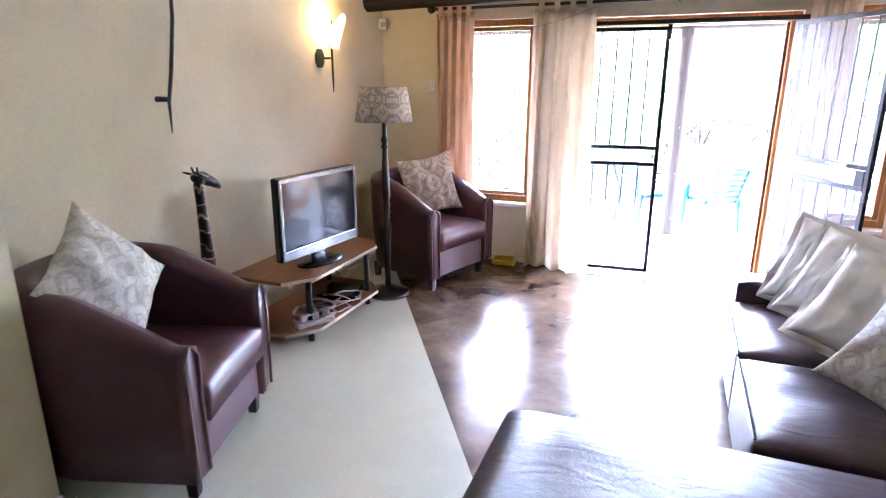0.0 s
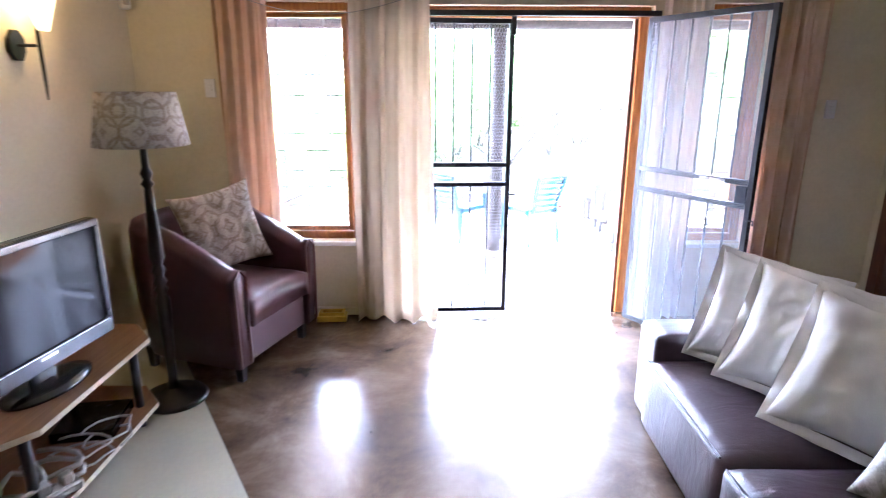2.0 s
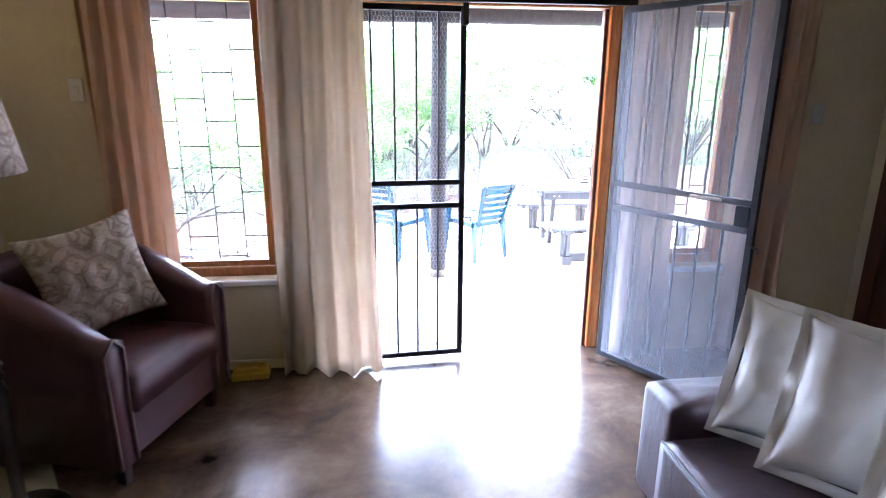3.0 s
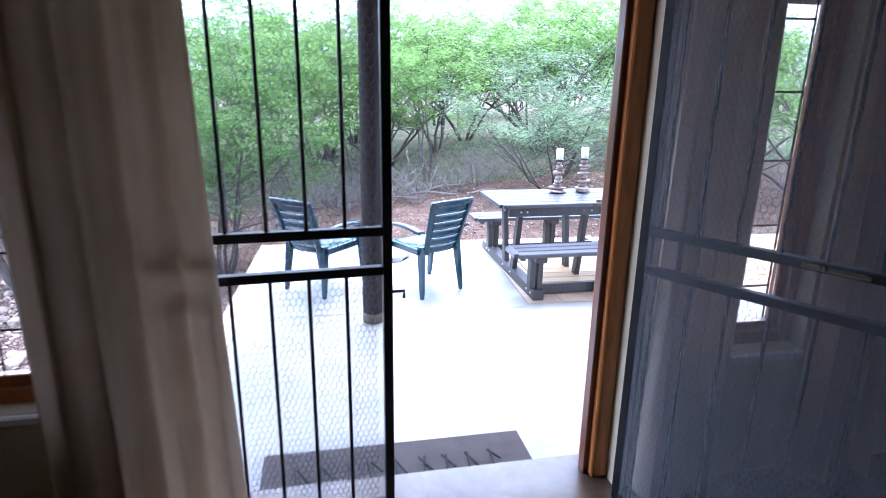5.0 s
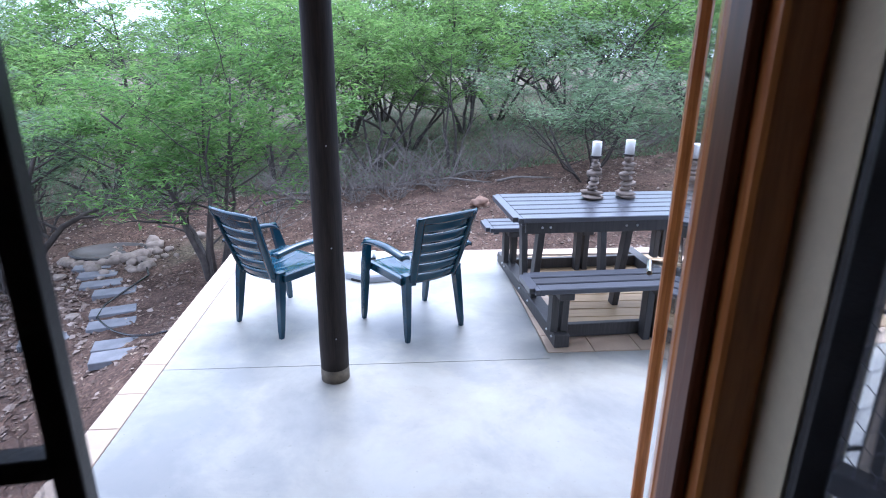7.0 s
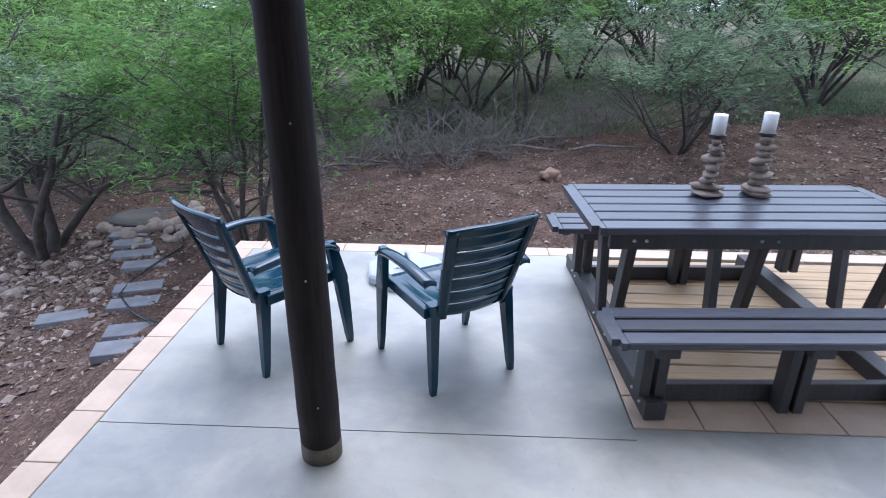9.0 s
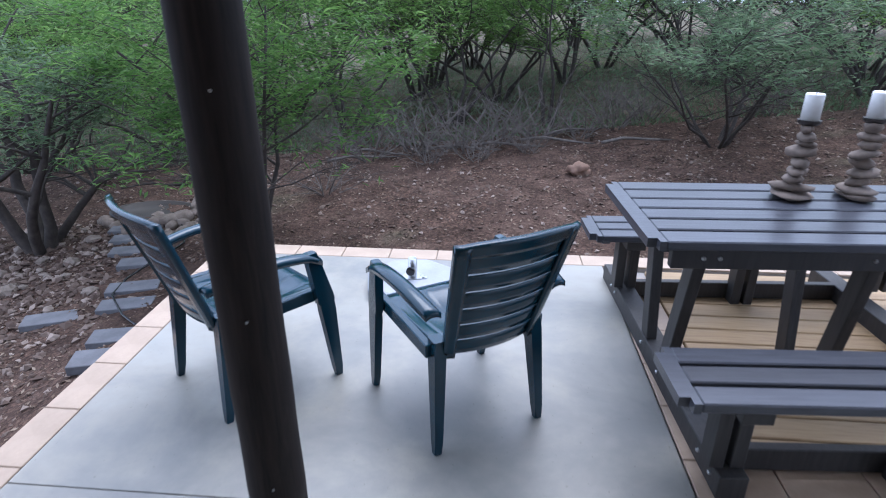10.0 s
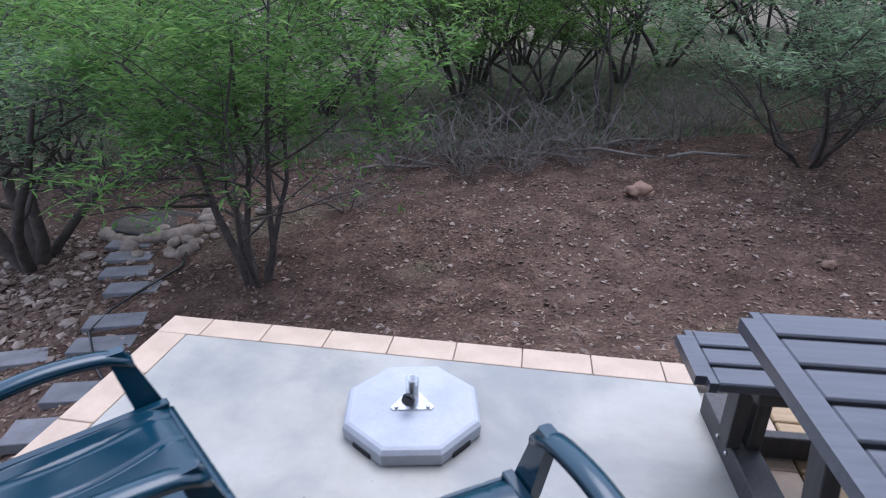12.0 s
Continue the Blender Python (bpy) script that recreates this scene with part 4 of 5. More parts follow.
so = thing("wall_socket", "white wall socket behind the television bench", "socket", (X_L, 4.05, 0.46), 0)
part("plate", one_box((0, -0.06, -0.04), (0.010, 0.06, 0.04), 0.004), CABLE, so)
part("plug", one_box((0.010, -0.03, -0.025), (0.05, 0.02, 0.02), 0.006), CABLE, so)

yb = thing("rodent_bait_box", "small yellow plastic box on the floor by the wall", "plastic box", (-1.195, 4.975, 0), 4)
bm = bmesh.new()
box(bm, (-0.105, -0.055, 0), (0.105, 0.055, 0.045), 0.010, None, 2)
part("tray", bm, YELLOW, yb)
bm = bmesh.new()
for lo, hi in (((-0.09, -0.045, 0.045), (0.09, -0.028, 0.068)), ((-0.09, 0.028, 0.045), (0.09, 0.045, 0.068)), ((-0.09, -0.028, 0.045), (-0.07, 0.028, 0.068)), ((0.07, -0.028, 0.045), (0.09, 0.028, 0.068))):
    box(bm, lo, hi, 0.003)
part("rim", bm, YELLOW, yb)

# ---- leather corner sofa ----
sofa = thing("corner_sofa", "dark espresso leather corner sofa with a chaise", "sofa", (0, 0, 0))


def pad(name, lo, hi, crown=0.03, label="", r=0.03):
    """An upholstered block with rounded edges and a swollen top."""
    bm = bmesh.new()
    bmesh.ops.create_cube(bm, size=1.0)
    bmesh.ops.subdivide_edges(bm, edges=bm.edges, cuts=14, use_grid_fill=True)
    lo, hi = Vector(lo), Vector(hi)
    mid, half = (lo + hi) / 2, (hi - lo) / 2
    for v in bm.verts:
        p = Vector([2 * c * h for c, h in zip(v.co, half)])
        q = Vector([max(-h + r, min(h - r, c)) for c, h in zip(p, half)])
        d = p - q
        if d.length > 1e-6:
            p = q + d.normalized() * min(d.length, r)
        e = (1 - (p.x / half.x) ** 4) * (1 - (p.y / half.y) ** 4)
        w = mid + p
        if p.z > 0:
            p.z += crown * e + 0.010 * noise.noise(Vector((w.x * 4, w.y * 7, w.z * 2))) * e + 0.004 * noise.noise(Vector((w.x * 14, w.y * 22, 3))) * e
        v.co = mid + p
    return part(name, bm, SOFA, sofa, label, True)


part("frame", one_box((0.60, 2.00, 0.05), (1.55, 3.58, 0.27), 0.015), SOFA, sofa)
part("frame", one_box((-0.29, 1.09, 0.05), (1.55, 1.98, 0.27), 0.015), SOFA, sofa)
pad("seat_cushion", (0.55, 2.775, 0.06), (1.36, 3.56, 0.39), 0.025, "smooth leather seat cushion", 0.025)
pad("seat_cushion", (0.545, 2.01, 0.06), (1.36, 2.765, 0.385), 0.030, "creased leather seat cushion", 0.025)
pad("chaise_cushion", (-0.345, 1.06, 0.06), (1.36, 2.00, 0.375), 0.035, "wide creased chaise cushion", 0.06)
pad("arm", (0.60, 3.565, 0.02), (1.55, 3.81, 0.50), 0.012, "padded arm", 0.03)
pad("back", (1.30, 2.01, 0.30), (1.58, 3.56, 0.70), 0.03, "padded back", 0.07)
pad("back", (1.30, 1.06, 0.30), (1.58, 2.00, 0.70), 0.03, "padded back", 0.07)
for a, b in (((0.557, 2.80, 0.392), (0.557, 3.54, 0.392)), ((0.552, 2.04, 0.387), (0.552, 2.74, 0.387))):
    part("seam", tube(bmesh.new(), [a, b], 0.005, 6), SOFA, sofa)
for x, y in ((0.68, 3.5), (1.48, 3.5), (-0.22, 1.16), (-0.22, 1.9), (1.48, 1.16)):
    part("foot", one_box((x - 0.03, y - 0.03, 0), (x + 0.03, y + 0.03, 0.05), 0.004), BLACKWOOD, sofa)
G = "cushions along the sofa"


def propped(x, y, z, face, lean, spin=0.0):
    """A sofa cushion whose face looks along the plan angle and which leans back."""
    return leaning(x, y, z, face, lean, spin)


def flanged(label, w, t, m, seed):
    """A plain cushion with a flat sewn border."""
    c = cushion(label, CREAM, w, t, m, G, seed)
    rg = random.Random(seed)
    ph = rg.uniform(0, 6)
    bm = bmesh.new()
    n = 30
    rows = []
    for k in range(4 * n):
        side, q = divmod(k, n)
        u = 2 * q / n - 1
        p = ((u, -1), (1, u), (-u, 1), (-1, -u))[side]
        wave = 0.006 * math.sin(11 * (k / n) + ph) + 0.003 * math.sin(31 * (k / n) + ph)
        pull = 1 - 0.03 * (1 - u * u)
        ring = []
        for f, dy in ((0.93, 0.003), (1.07, 0.0015), (1.07, -0.0015), (0.93, -0.003)):
            ring.append(bm.verts.new((p[0] * w / 2 * f * pull, dy + wave * (2 if f > 1 else 0), p[1] * w / 2 * f * pull)))
        rows.append(ring)
    for k in range(4 * n):
        a, b = rows[k], rows[(k + 1) % (4 * n)]
        for q in range(3):
            bm.faces.new((a[q], b[q], b[q + 1], a[q + 1]))
    bmesh.ops.recalc_face_normals(bm, faces=bm.faces)
    part("flange", bm, CREAM, c, "flat sewn cotton border", True)
    return c


flanged("plain cream cotton cushion propped by the sofa arm", 0.50, 0.20, propped(1.01, 3.44, 0.645, -118, 26, 11), 3)
flanged("plain cream cotton cushion leaning on its neighbour", 0.52, 0.22, propped(1.06, 3.20, 0.65, -120, 34, 12), 4)
flanged("plain cream cotton cushion on the creased seat", 0.54, 0.22, propped(1.09, 2.85, 0.65, -122, 38, 13), 5)
cushion("grey medallion printed cushion at the chaise end", PRINT_GREY, 0.50, 0.16, propped(1.12, 2.46, 0.60, -126, 42, 14), G, 6)

# ---- verandah ----
PX0, PX1, PY1, EDGE_W = -0.91, 7.0, 10.035, 0.16
SKEW = pose(PX0, PY1, 0, 0, 0, -2.9) @ pose(-PX0, -PY1, 0)
patio = structure("patio", one_box((PX0 + EDGE_W + 0.004, Y_O + 0.022, -3.0), (1.65, 7.822, PATIO_Z), 0), PATIO, "smooth grey troweled concrete verandah floor", "patio")
part("slab", one_box((PX0 + EDGE_W + 0.004, 7.828, -3.0), (1.65, PY1 - EDGE_W - 0.004, PATIO_Z), 0), PATIO, patio)
part("slab", one_box((1.65, Y_O + 0.022, -3.0), (PX1, 7.90, PATIO_Z - 0.001), 0), PATIO, patio)
part("joint", one_box((PX0 + EDGE_W + 0.004, 7.822, -3.0), (1.65, 7.828, PATIO_Z - 0.008), 0), GROUT, patio)
bm = bmesh.new()
box(bm, (PX0 + 0.01, Y_O, -3.0), (PX0 + EDGE_W, PY1 - 0.01, PATIO_Z - 0.012))
box(bm, (PX0 + EDGE_W, PY1 - EDGE_W, -3.0), (PX1, PY1 - 0.01, PATIO_Z - 0.012))
box(bm, (1.66, 7.905, -3.0), (PX1, PY1 - EDGE_W - 0.004, PATIO_Z - 0.035))
structure("patio_base", bm, GROUT, "rough mortar bed under the verandah edging", "patio base").matrix_basis = SKEW
patio.matrix_basis = SKEW
st_ = structure("step", one_box((DO[0] - 0.02, Y_O, -0.3), (DO[1] + 0.02, Y_O + 0.02, -0.004), 0.002), WHITE, "pale door threshold", "threshold")

# verandah pole and roof
pole = thing("verandah_post", "dark creosoted round pole with a bare foot", "post", (0.184, 7.622, PATIO_Z))
pole.matrix_basis = pose(0.184, 7.622, PATIO_Z, 1.8)
part("foot", lathe(bmesh.new(), [(0.083, 0.0), (0.084, 0.05), (0.083, 0.085)], 24), POLEFOOT, pole, "scuffed bare wood foot", True)
bm = bmesh.new()
rr = random.Random(8)
prof = [(0.083 - 0.007 * k / 14 + rr.uniform(-0.0015, 0.0015), 0.085 + (2.50 - 0.085) * k / 14) for k in range(15)]
part("pole", lathe(bm, prof, 24), POLE, pole, "", True)
for k in range(3):
    z = 0.3 + 0.55 * k
    part("nail", lathe(bmesh.new(), [(0.004, -0.003), (0.004, 0.003)], 6), CHROME, pole).matrix_basis = pose(0.02, -0.081 + 0.002 * k, z, 90, 0, 0)
vb = thing("verandah_beam", "dark round pole beam over the verandah", "beam")
part("pole", tube(bmesh.new(), [(-3.0, 7.66, 2.30), (0, 7.65, 2.30), (7.0, 7.66, 2.30)], 0.085, 14), POLE, vb, "", True)

bm = bmesh.new()
v = [bm.verts.new(p) for p in ((-3.2, 5.31, 2.62), (7.2, 5.31, 2.62), (7.2, 7.82, 2.42), (-3.2, 7.82, 2.42))]
w = [bm.verts.new(p.co + Vector((0, 0, 0.1))) for p in v]
for k in range(4):
    bm.faces.new((v[k], v[(k + 1) % 4], w[(k + 1) % 4], w[k]))
bm.faces.new(v[::-1])
bm.faces.new(w)
structure("roof", bm, WHITE, "pale boarded underside of the verandah roof", "roof")

# assumed ridge mass, out of view, added to keep rear sky off the verandah
bm = bmesh.new()
sec = [(5.50, 2.70), (1.4, 4.9), (-2.7, 2.70)]
ends = [[bm.verts.new((x, y, z)) for y, z in sec] for x in (-3.2, 7.2)]
for k in range(3):
    bm.faces.new((ends[0][k], ends[0][(k + 1) % 3], ends[1][(k + 1) % 3], ends[1][k]))
bm.faces.new(ends[0])
bm.faces.new(ends[1][::-1])
bmesh.ops.recalc_face_normals(bm, faces=bm.faces)
structure("sky_block_roof", bm, plain("sky_block_grey", (0.10, 0.085, 0.07), (0.17, 0.145, 0.12), 4, 60, 0.95, relief=0.5), "unseen pitched roof mass added to block the sky behind the house", "roof")

mat_ = thing("door_mat", "dark brown doormat with faded black lettering", "doormat", (0.16, 5.66, PATIO_Z), 0)
part("pad", one_box((-0.67, -0.27, 0), (0.67, 0.27, 0.014), 0.004), RUBBER, mat_)
bm = bmesh.new()
rr = random.Random(3)
for k in range(9):
    x = -0.50 + 0.12 * k
    tube(bm, [(x, -0.05, 0.0155), (x + rr.uniform(-0.02, 0.03), 0.12, 0.0155)], 0.006, 5)
    tube(bm, [(x, 0.12, 0.0155), (x + 0.05, rr.uniform(-0.02, 0.05), 0.0155)], 0.006, 5)
part("print", bm, INK, mat_, "illegible black strokes")


# ---- resin garden chairs ----


def garden_chair():
    c = thing("garden_chair", "dark teal moulded resin garden chair with a slatted back", "chair", group="resin chairs on the verandah")

    def seat(u, v):
        x = (v - 0.5) * (0.47 - 0.04 * (1 - u))
        y = -0.215 + 0.475 * u
        z = 0.455 - 0.035 * math.sin(math.pi * min(1, u * 1.15)) * (1 - (2 * v - 1) ** 2) - 0.03 * max(0, u - 0.86) / 0.14
        rib = 0.003 * (1 if abs((v * 4) % 1 - 0.5) < 0.035 else 0)
        return Vector((x, y, z - rib))

    part("seat", sheet(bmesh.new(), seat, 18, 48, 0.014), RESIN, c, "", True)
    bm = bmesh.new()
    for sx in (-1, 1):
        box(bm, (sx * 0.238 - 0.014, -0.21, 0.40), (sx * 0.238 + 0.018, 0.25, 0.455), 0.004)
    box(bm, (-0.225, 0.235, 0.39), (0.225, 0.25, 0.438), 0.004)
    part("seat_apron", bm, RESIN, c)

    def back_at(s, h):
        """A place on the back: s from -1 to 1 across, h from 0 (seat) to 1 (top)."""
        half = 0.192 + 0.046 * h
        return Vector((s * half, -0.205 - 0.165 * h - 0.04 * (1 - s * s), 0.40 + 0.50 * h))

    for k in range(6):
        h0, h1 = 0.02 + 0.15 * k, 0.02 + 0.15 * k + 0.131
        if k == 5:
            h1 = 0.93
        part("back_slat", sheet(bmesh.new(), lambda u, v: back_at(-0.86 + 1.72 * u, h0 + (h1 - h0) * v), 16, 3, 0.010, (0, -0.95, -0.3)), RESIN, c, "", True)
    for sx in (-1, 1):
        part("back_stile", sheet(bmesh.new(), lambda u, v: back_at(sx * (0.80 + 0.2 * u), 1.0 * v) + Vector((0, -0.004, 0)), 3, 14, 0.022, (0, -0.95, -0.3)), RESIN, c, "", True)
    part("top_rail", sheet(bmesh.new(), lambda u, v: back_at(-0.98 + 1.96 * u, 0.92 + (0.10 - 0.03 * (2 * u - 1) ** 4) * v) + Vector((0, -0.004, 0)), 20, 4, 0.022, (0, -0.95, -0.3)), RESIN, c, "", True)

    def leg(foot, head, wide0, wide1, deep0, deep1):
        bm = bmesh.new()
        f, hd = Vector(foot), Vector(head)
        n = 8
        rows = []
        for i in range(n + 1):
            p = f.lerp(hd, i / n)
            a, b = (wide0 + (wide1 - wide0) * i / n) / 2, (deep0 + (deep1 - deep0) * i / n) / 2
            rows.append([bm.verts.new(p + Vector(q)) for q in ((-a, -b, 0), (a, -b, 0), (a, b, 0), (-a, b, 0))])
        for r0, r1 in zip(rows, rows[1:]):
            for k in range(4):
                bm.faces.new((r0[k], r0[(k + 1) % 4], r1[(k + 1) % 4], r1[k]))
        bm.faces.new(rows[0][::-1])
        bm.faces.new(rows[-1])
        bmesh.ops.bevel(bm, geom=[e for e in bm.edges if len(e.link_faces) == 2 and abs((e.verts[0].co - e.verts[1].co).normalized().z) > 0.5], offset=0.006, segments=1, affect="EDGES")
        return bm

    for sx in (-1, 1):
        part("leg", leg((sx * 0.230, -0.255, 0), (sx * 0.205, -0.205, 0.47), 0.032, 0.05, 0.032, 0.06), RESIN, c)
        part("leg", leg((sx * 0.272, 0.255, 0), (sx * 0.272, 0.215, 0.40), 0.030, 0.034, 0.034, 0.075), RESIN, c)
        part("arm_post", leg((sx * 0.272, 0.215, 0.395), (sx * 0.285, 0.15, 0.645), 0.034, 0.036, 0.085, 0.05), RESIN, c)
        part("armrest", sheet(bmesh.new(), lambda u, v: Vector((sx * (0.287 + 0.012 * math.sin(math.pi * u) - 0.028 * (1 - u)) + (v - 0.5) * 0.058, -0.285 + 0.475 * u,
                                                               0.632 + 0.035 * math.sin(math.pi * min(1, u * 0.95)) - 0.02 * max(0, u - 0.88) / 0.12 - 0.010 * (2 * v - 1) ** 2)), 18, 6, 0.022), RESIN, c, "", True)
    return c


ch = garden_chair()
TALL = Matrix.Diagonal((1.0, 1.0, 0.99, 1.0))
ch.matrix_basis = pose(0.72, 8.357, PATIO_Z, 0, 0, 29.6) @ TALL
ch2 = copy_thing(ch, pose(-0.195, 8.515, PATIO_Z, 0, 0, -42.7) @ TALL)

# ---- parasol foot ----
ub = thing("parasol_base", "white cast concrete octagonal parasol base with a steel tube", "parasol base", (0.448, 9.385, PATIO_Z), 8)
bm = bmesh.new()
lathe(bm, [(0.272, 0.0), (0.282, 0.008), (0.284, 0.054), (0.272, 0.070), (0.258, 0.0755), (0.0, 0.0765)], 8)
bmesh.ops.rotate(bm, matrix=Matrix.Rotation(math.pi / 8, 3, "Z"), verts=bm.verts)
part("block", bm, CONC, ub)
# finger notches are not cut: black blocks paint the shade inside them
for k in range(4):
    a = math.pi * k / 2 + math.pi / 4 - math.pi / 2
    nt_ = one_box((-0.05, -0.01, 0.0), (0.05, 0.004, 0.022), 0.003)
    bmesh.ops.transform(nt_, matrix=pose(0.262 * math.cos(a), 0.262 * math.sin(a), 0, 0, 0, math.degrees(a) - 90), verts=nt_.verts)
    part("notch_shade", nt_, INK, ub, "black block standing in for the shade inside a finger notch")
part("flange", prism(bmesh.new(), [(-0.075, -0.045), (0.075, -0.045), (0.085, -0.03), (0.02, 0.07), (-0.02, 0.07), (-0.085, -0.03)], 0.076, 0.081), CHROME, ub)
bm = bmesh.new()
rings = [[bm.verts.new((r * math.cos(2 * math.pi * k / 20), r * math.sin(2 * math.pi * k / 20), z)) for k in range(20)] for r, z in ((0.025, 0.081), (0.025, 0.195), (0.022, 0.195), (0.022, 0.10))]
for a, b in zip(rings, rings[1:]):
    for k in range(20):
        bm.faces.new((a[k], a[(k + 1) % 20], b[(k + 1) % 20], b[k]))
bm.faces.new(rings[-1])
bmesh.ops.recalc_face_normals(bm, faces=bm.faces)
part("tube", bm, CHROME, ub, "", True)
kn = part("knob", lathe(bmesh.new(), [(0.008, -0.03), (0.008, 0.0), (0.026, 0.0), (0.026, 0.016), (0.018, 0.02)], 10), PVC, ub)
kn.matrix_basis = pose(-0.012, -0.048, 0.135, 90, 0, -15)
for x, y in ((-0.062, -0.032), (0.062, -0.032), (0.0, 0.052)):
    part("bolt", lathe(bmesh.new(), [(0.008, 0.081), (0.008, 0.088)], 6, (x, y, 0)), CHROME, ub)

# ---- picnic table ----
tb = thing("picnic_table", "charcoal painted timber picnic table with attached benches", "picnic table", (-0.02, 0, 0))
TX0, TX1, TY0, TY1, TZ1 = 1.42, 3.165, 8.25, 9.00, 0.50
BZ = 0.17


def slatted(name, x0, x1, y0, y1, z, n, gap):
    grp = part(name, one_box((x0 + 0.085, y0 + 0.10, z - 0.085), (x0 + 0.13, y1 - 0.10, z - 0.038), 0.003), TABLEPAINT, tb)
    w = (y1 - y0 - gap * (n - 1)) / n
    for k in range(n):
        ya = y0 + k * (w + gap)
        part("slat", one_box((x0 + 0.062, ya, z - 0.036), (x1 - 0.062, ya + w, z), 0.005), TABLEPAINT, grp)
    for xa in (x0, x1 - 0.06):
        out = []
        for cx, cy, a0 in ((xa + 0.06, y0, None), (xa + 0.06, y1, None), (xa, y1, 1), (xa, y0, 1)):
            out.append((cx, cy))
        bm = prism(bmesh.new(), out if xa == x0 else [(xa, y0), (xa + 0.06, y0), (xa + 0.06, y1), (xa, y1)], z - 0.037, z - 0.001)
        outer = [e for e in bm.edges if abs(e.verts[0].co.z - e.verts[1].co.z) > 0.02 and abs(e.verts[0].co.x - (xa if xa == x0 else xa + 0.06)) < 1e-4]
        bmesh.ops.bevel(bm, geom=outer, offset=0.035, segments=4, affect="EDGES")
        part("end_rail", bm, TABLEPAINT, grp)
    return grp


slatted("tabletop", TX0, TX1, TY0, TY1, TZ1, 6, 0.02)
slatted("bench_seat", TX0, TX1, 7.76, 8.08, BZ, 3, 0.02)
slatted("bench_seat", TX0, TX1, 9.13, 9.445, BZ, 3, 0.02)
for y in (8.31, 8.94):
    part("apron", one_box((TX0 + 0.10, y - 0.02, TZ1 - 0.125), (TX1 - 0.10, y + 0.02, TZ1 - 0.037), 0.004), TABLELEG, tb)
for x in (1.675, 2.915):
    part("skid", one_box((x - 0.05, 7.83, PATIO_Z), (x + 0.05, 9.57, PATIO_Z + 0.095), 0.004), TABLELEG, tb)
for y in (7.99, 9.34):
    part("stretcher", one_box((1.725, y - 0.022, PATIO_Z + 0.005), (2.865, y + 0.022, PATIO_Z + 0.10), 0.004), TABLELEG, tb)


def post(x, ya, yb, z0, z1, w=0.048, d=0.085):
    bm = bmesh.new()
    box(bm, (x - w / 2, ya - d / 2, z0), (x + w / 2, ya + d / 2, z1), 0.003)
    for v in bm.verts:
        if v.co.z > (z0 + z1) / 2:
            v.co.y += yb - ya
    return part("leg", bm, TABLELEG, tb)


for x in (1.585, 2.245, 2.985):
    base = PATIO_Z + (0.095 if x != 2.245 else 0.0)
    for ya, yb in ((8.50, 8.37), (8.75, 8.88)):
        post(x + 0.07, ya, yb, base, TZ1 - 0.037)
    for y in (7.92, 9.29):
        post(x + 0.045, y, y, base, BZ - 0.037)
        post(x + 0.115, y, y, base, BZ - 0.037)
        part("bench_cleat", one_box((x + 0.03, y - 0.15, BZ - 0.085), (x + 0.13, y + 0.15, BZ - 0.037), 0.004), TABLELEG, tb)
for x in (1.622,):
    for y in (7.90, 8.01, 8.50, 8.75, 9.27, 9.36):
        b_ = part("bolt", lathe(bmesh.new(), [(0.009, 0), (0.009, 0.006), (0.004, 0.01)], 8), CHROME, tb)
        b_.matrix_basis = pose(x + 0.003, y, PATIO_Z + 0.055, 0, -90, 0)
for x in (1.635, 1.695, 2.255, 2.335, 2.985, 3.055):
    b_ = part("bolt", lathe(bmesh.new(), [(0.009, 0), (0.009, 0.006), (0.004, 0.01)], 8), CHROME, tb)
    b_.matrix_basis = pose(x, 8.29, TZ1 - 0.08, 90, 0, 0)

for n, (x, y) in enumerate(((2.165, 8.79), (2.433, 8.79))):
    rr = random.Random(20 + n)
    cs = thing("stone_candle_holder", "stack of flat brown stones holding a white candle", "candle holder", (x, y, TZ1), 0, "stone candle holders")
    z = 0.0
    for k in range(9):
        h = rr.uniform(0.028, 0.05) if k else 0.034
        r = (0.105, 0.08, 0.055, 0.07, 0.05, 0.065, 0.045, 0.055, 0.045)[k] * rr.uniform(0.88, 1.1)
        bm = stone_mesh(rr, r, r * rr.uniform(0.6, 0.85), h / 2 * 1.12, 0.3)
        s_ = part("stone", bm, STONE, cs, "", True)
        s_.matrix_basis = pose(rr.uniform(-0.014, 0.014), rr.uniform(-0.01, 0.01), z + h / 2, rr.uniform(-6, 6), rr.uniform(-8, 8), rr.uniform(0, 360))
        z += h * 0.95
    part("cup", lathe(bmesh.new(), [(0.036, z - 0.004), (0.045, z + 0.006), (0.045, z + 0.016), (0.0, z + 0.016)], 18), BLACKWOOD, cs)
    part("candle", lathe(bmesh.new(), [(0.036, z + 0.016), (0.036, z + 0.118), (0.033, z + 0.123), (0.012, z + 0.119), (0.0, z + 0.118)], 22), WAX, cs, "white pillar candle", True)
    part("wick", tube(bmesh.new(), [(0, 0, z + 0.117), (0.002, 0, z + 0.128)], 0.0015, 5), INK, cs)

# ---- ground ----


def smooth(a, b, t):
    t = max(0.0, min(1.0, (t - a) / (b - a)))
    return t * t * (3 - 2 * t)


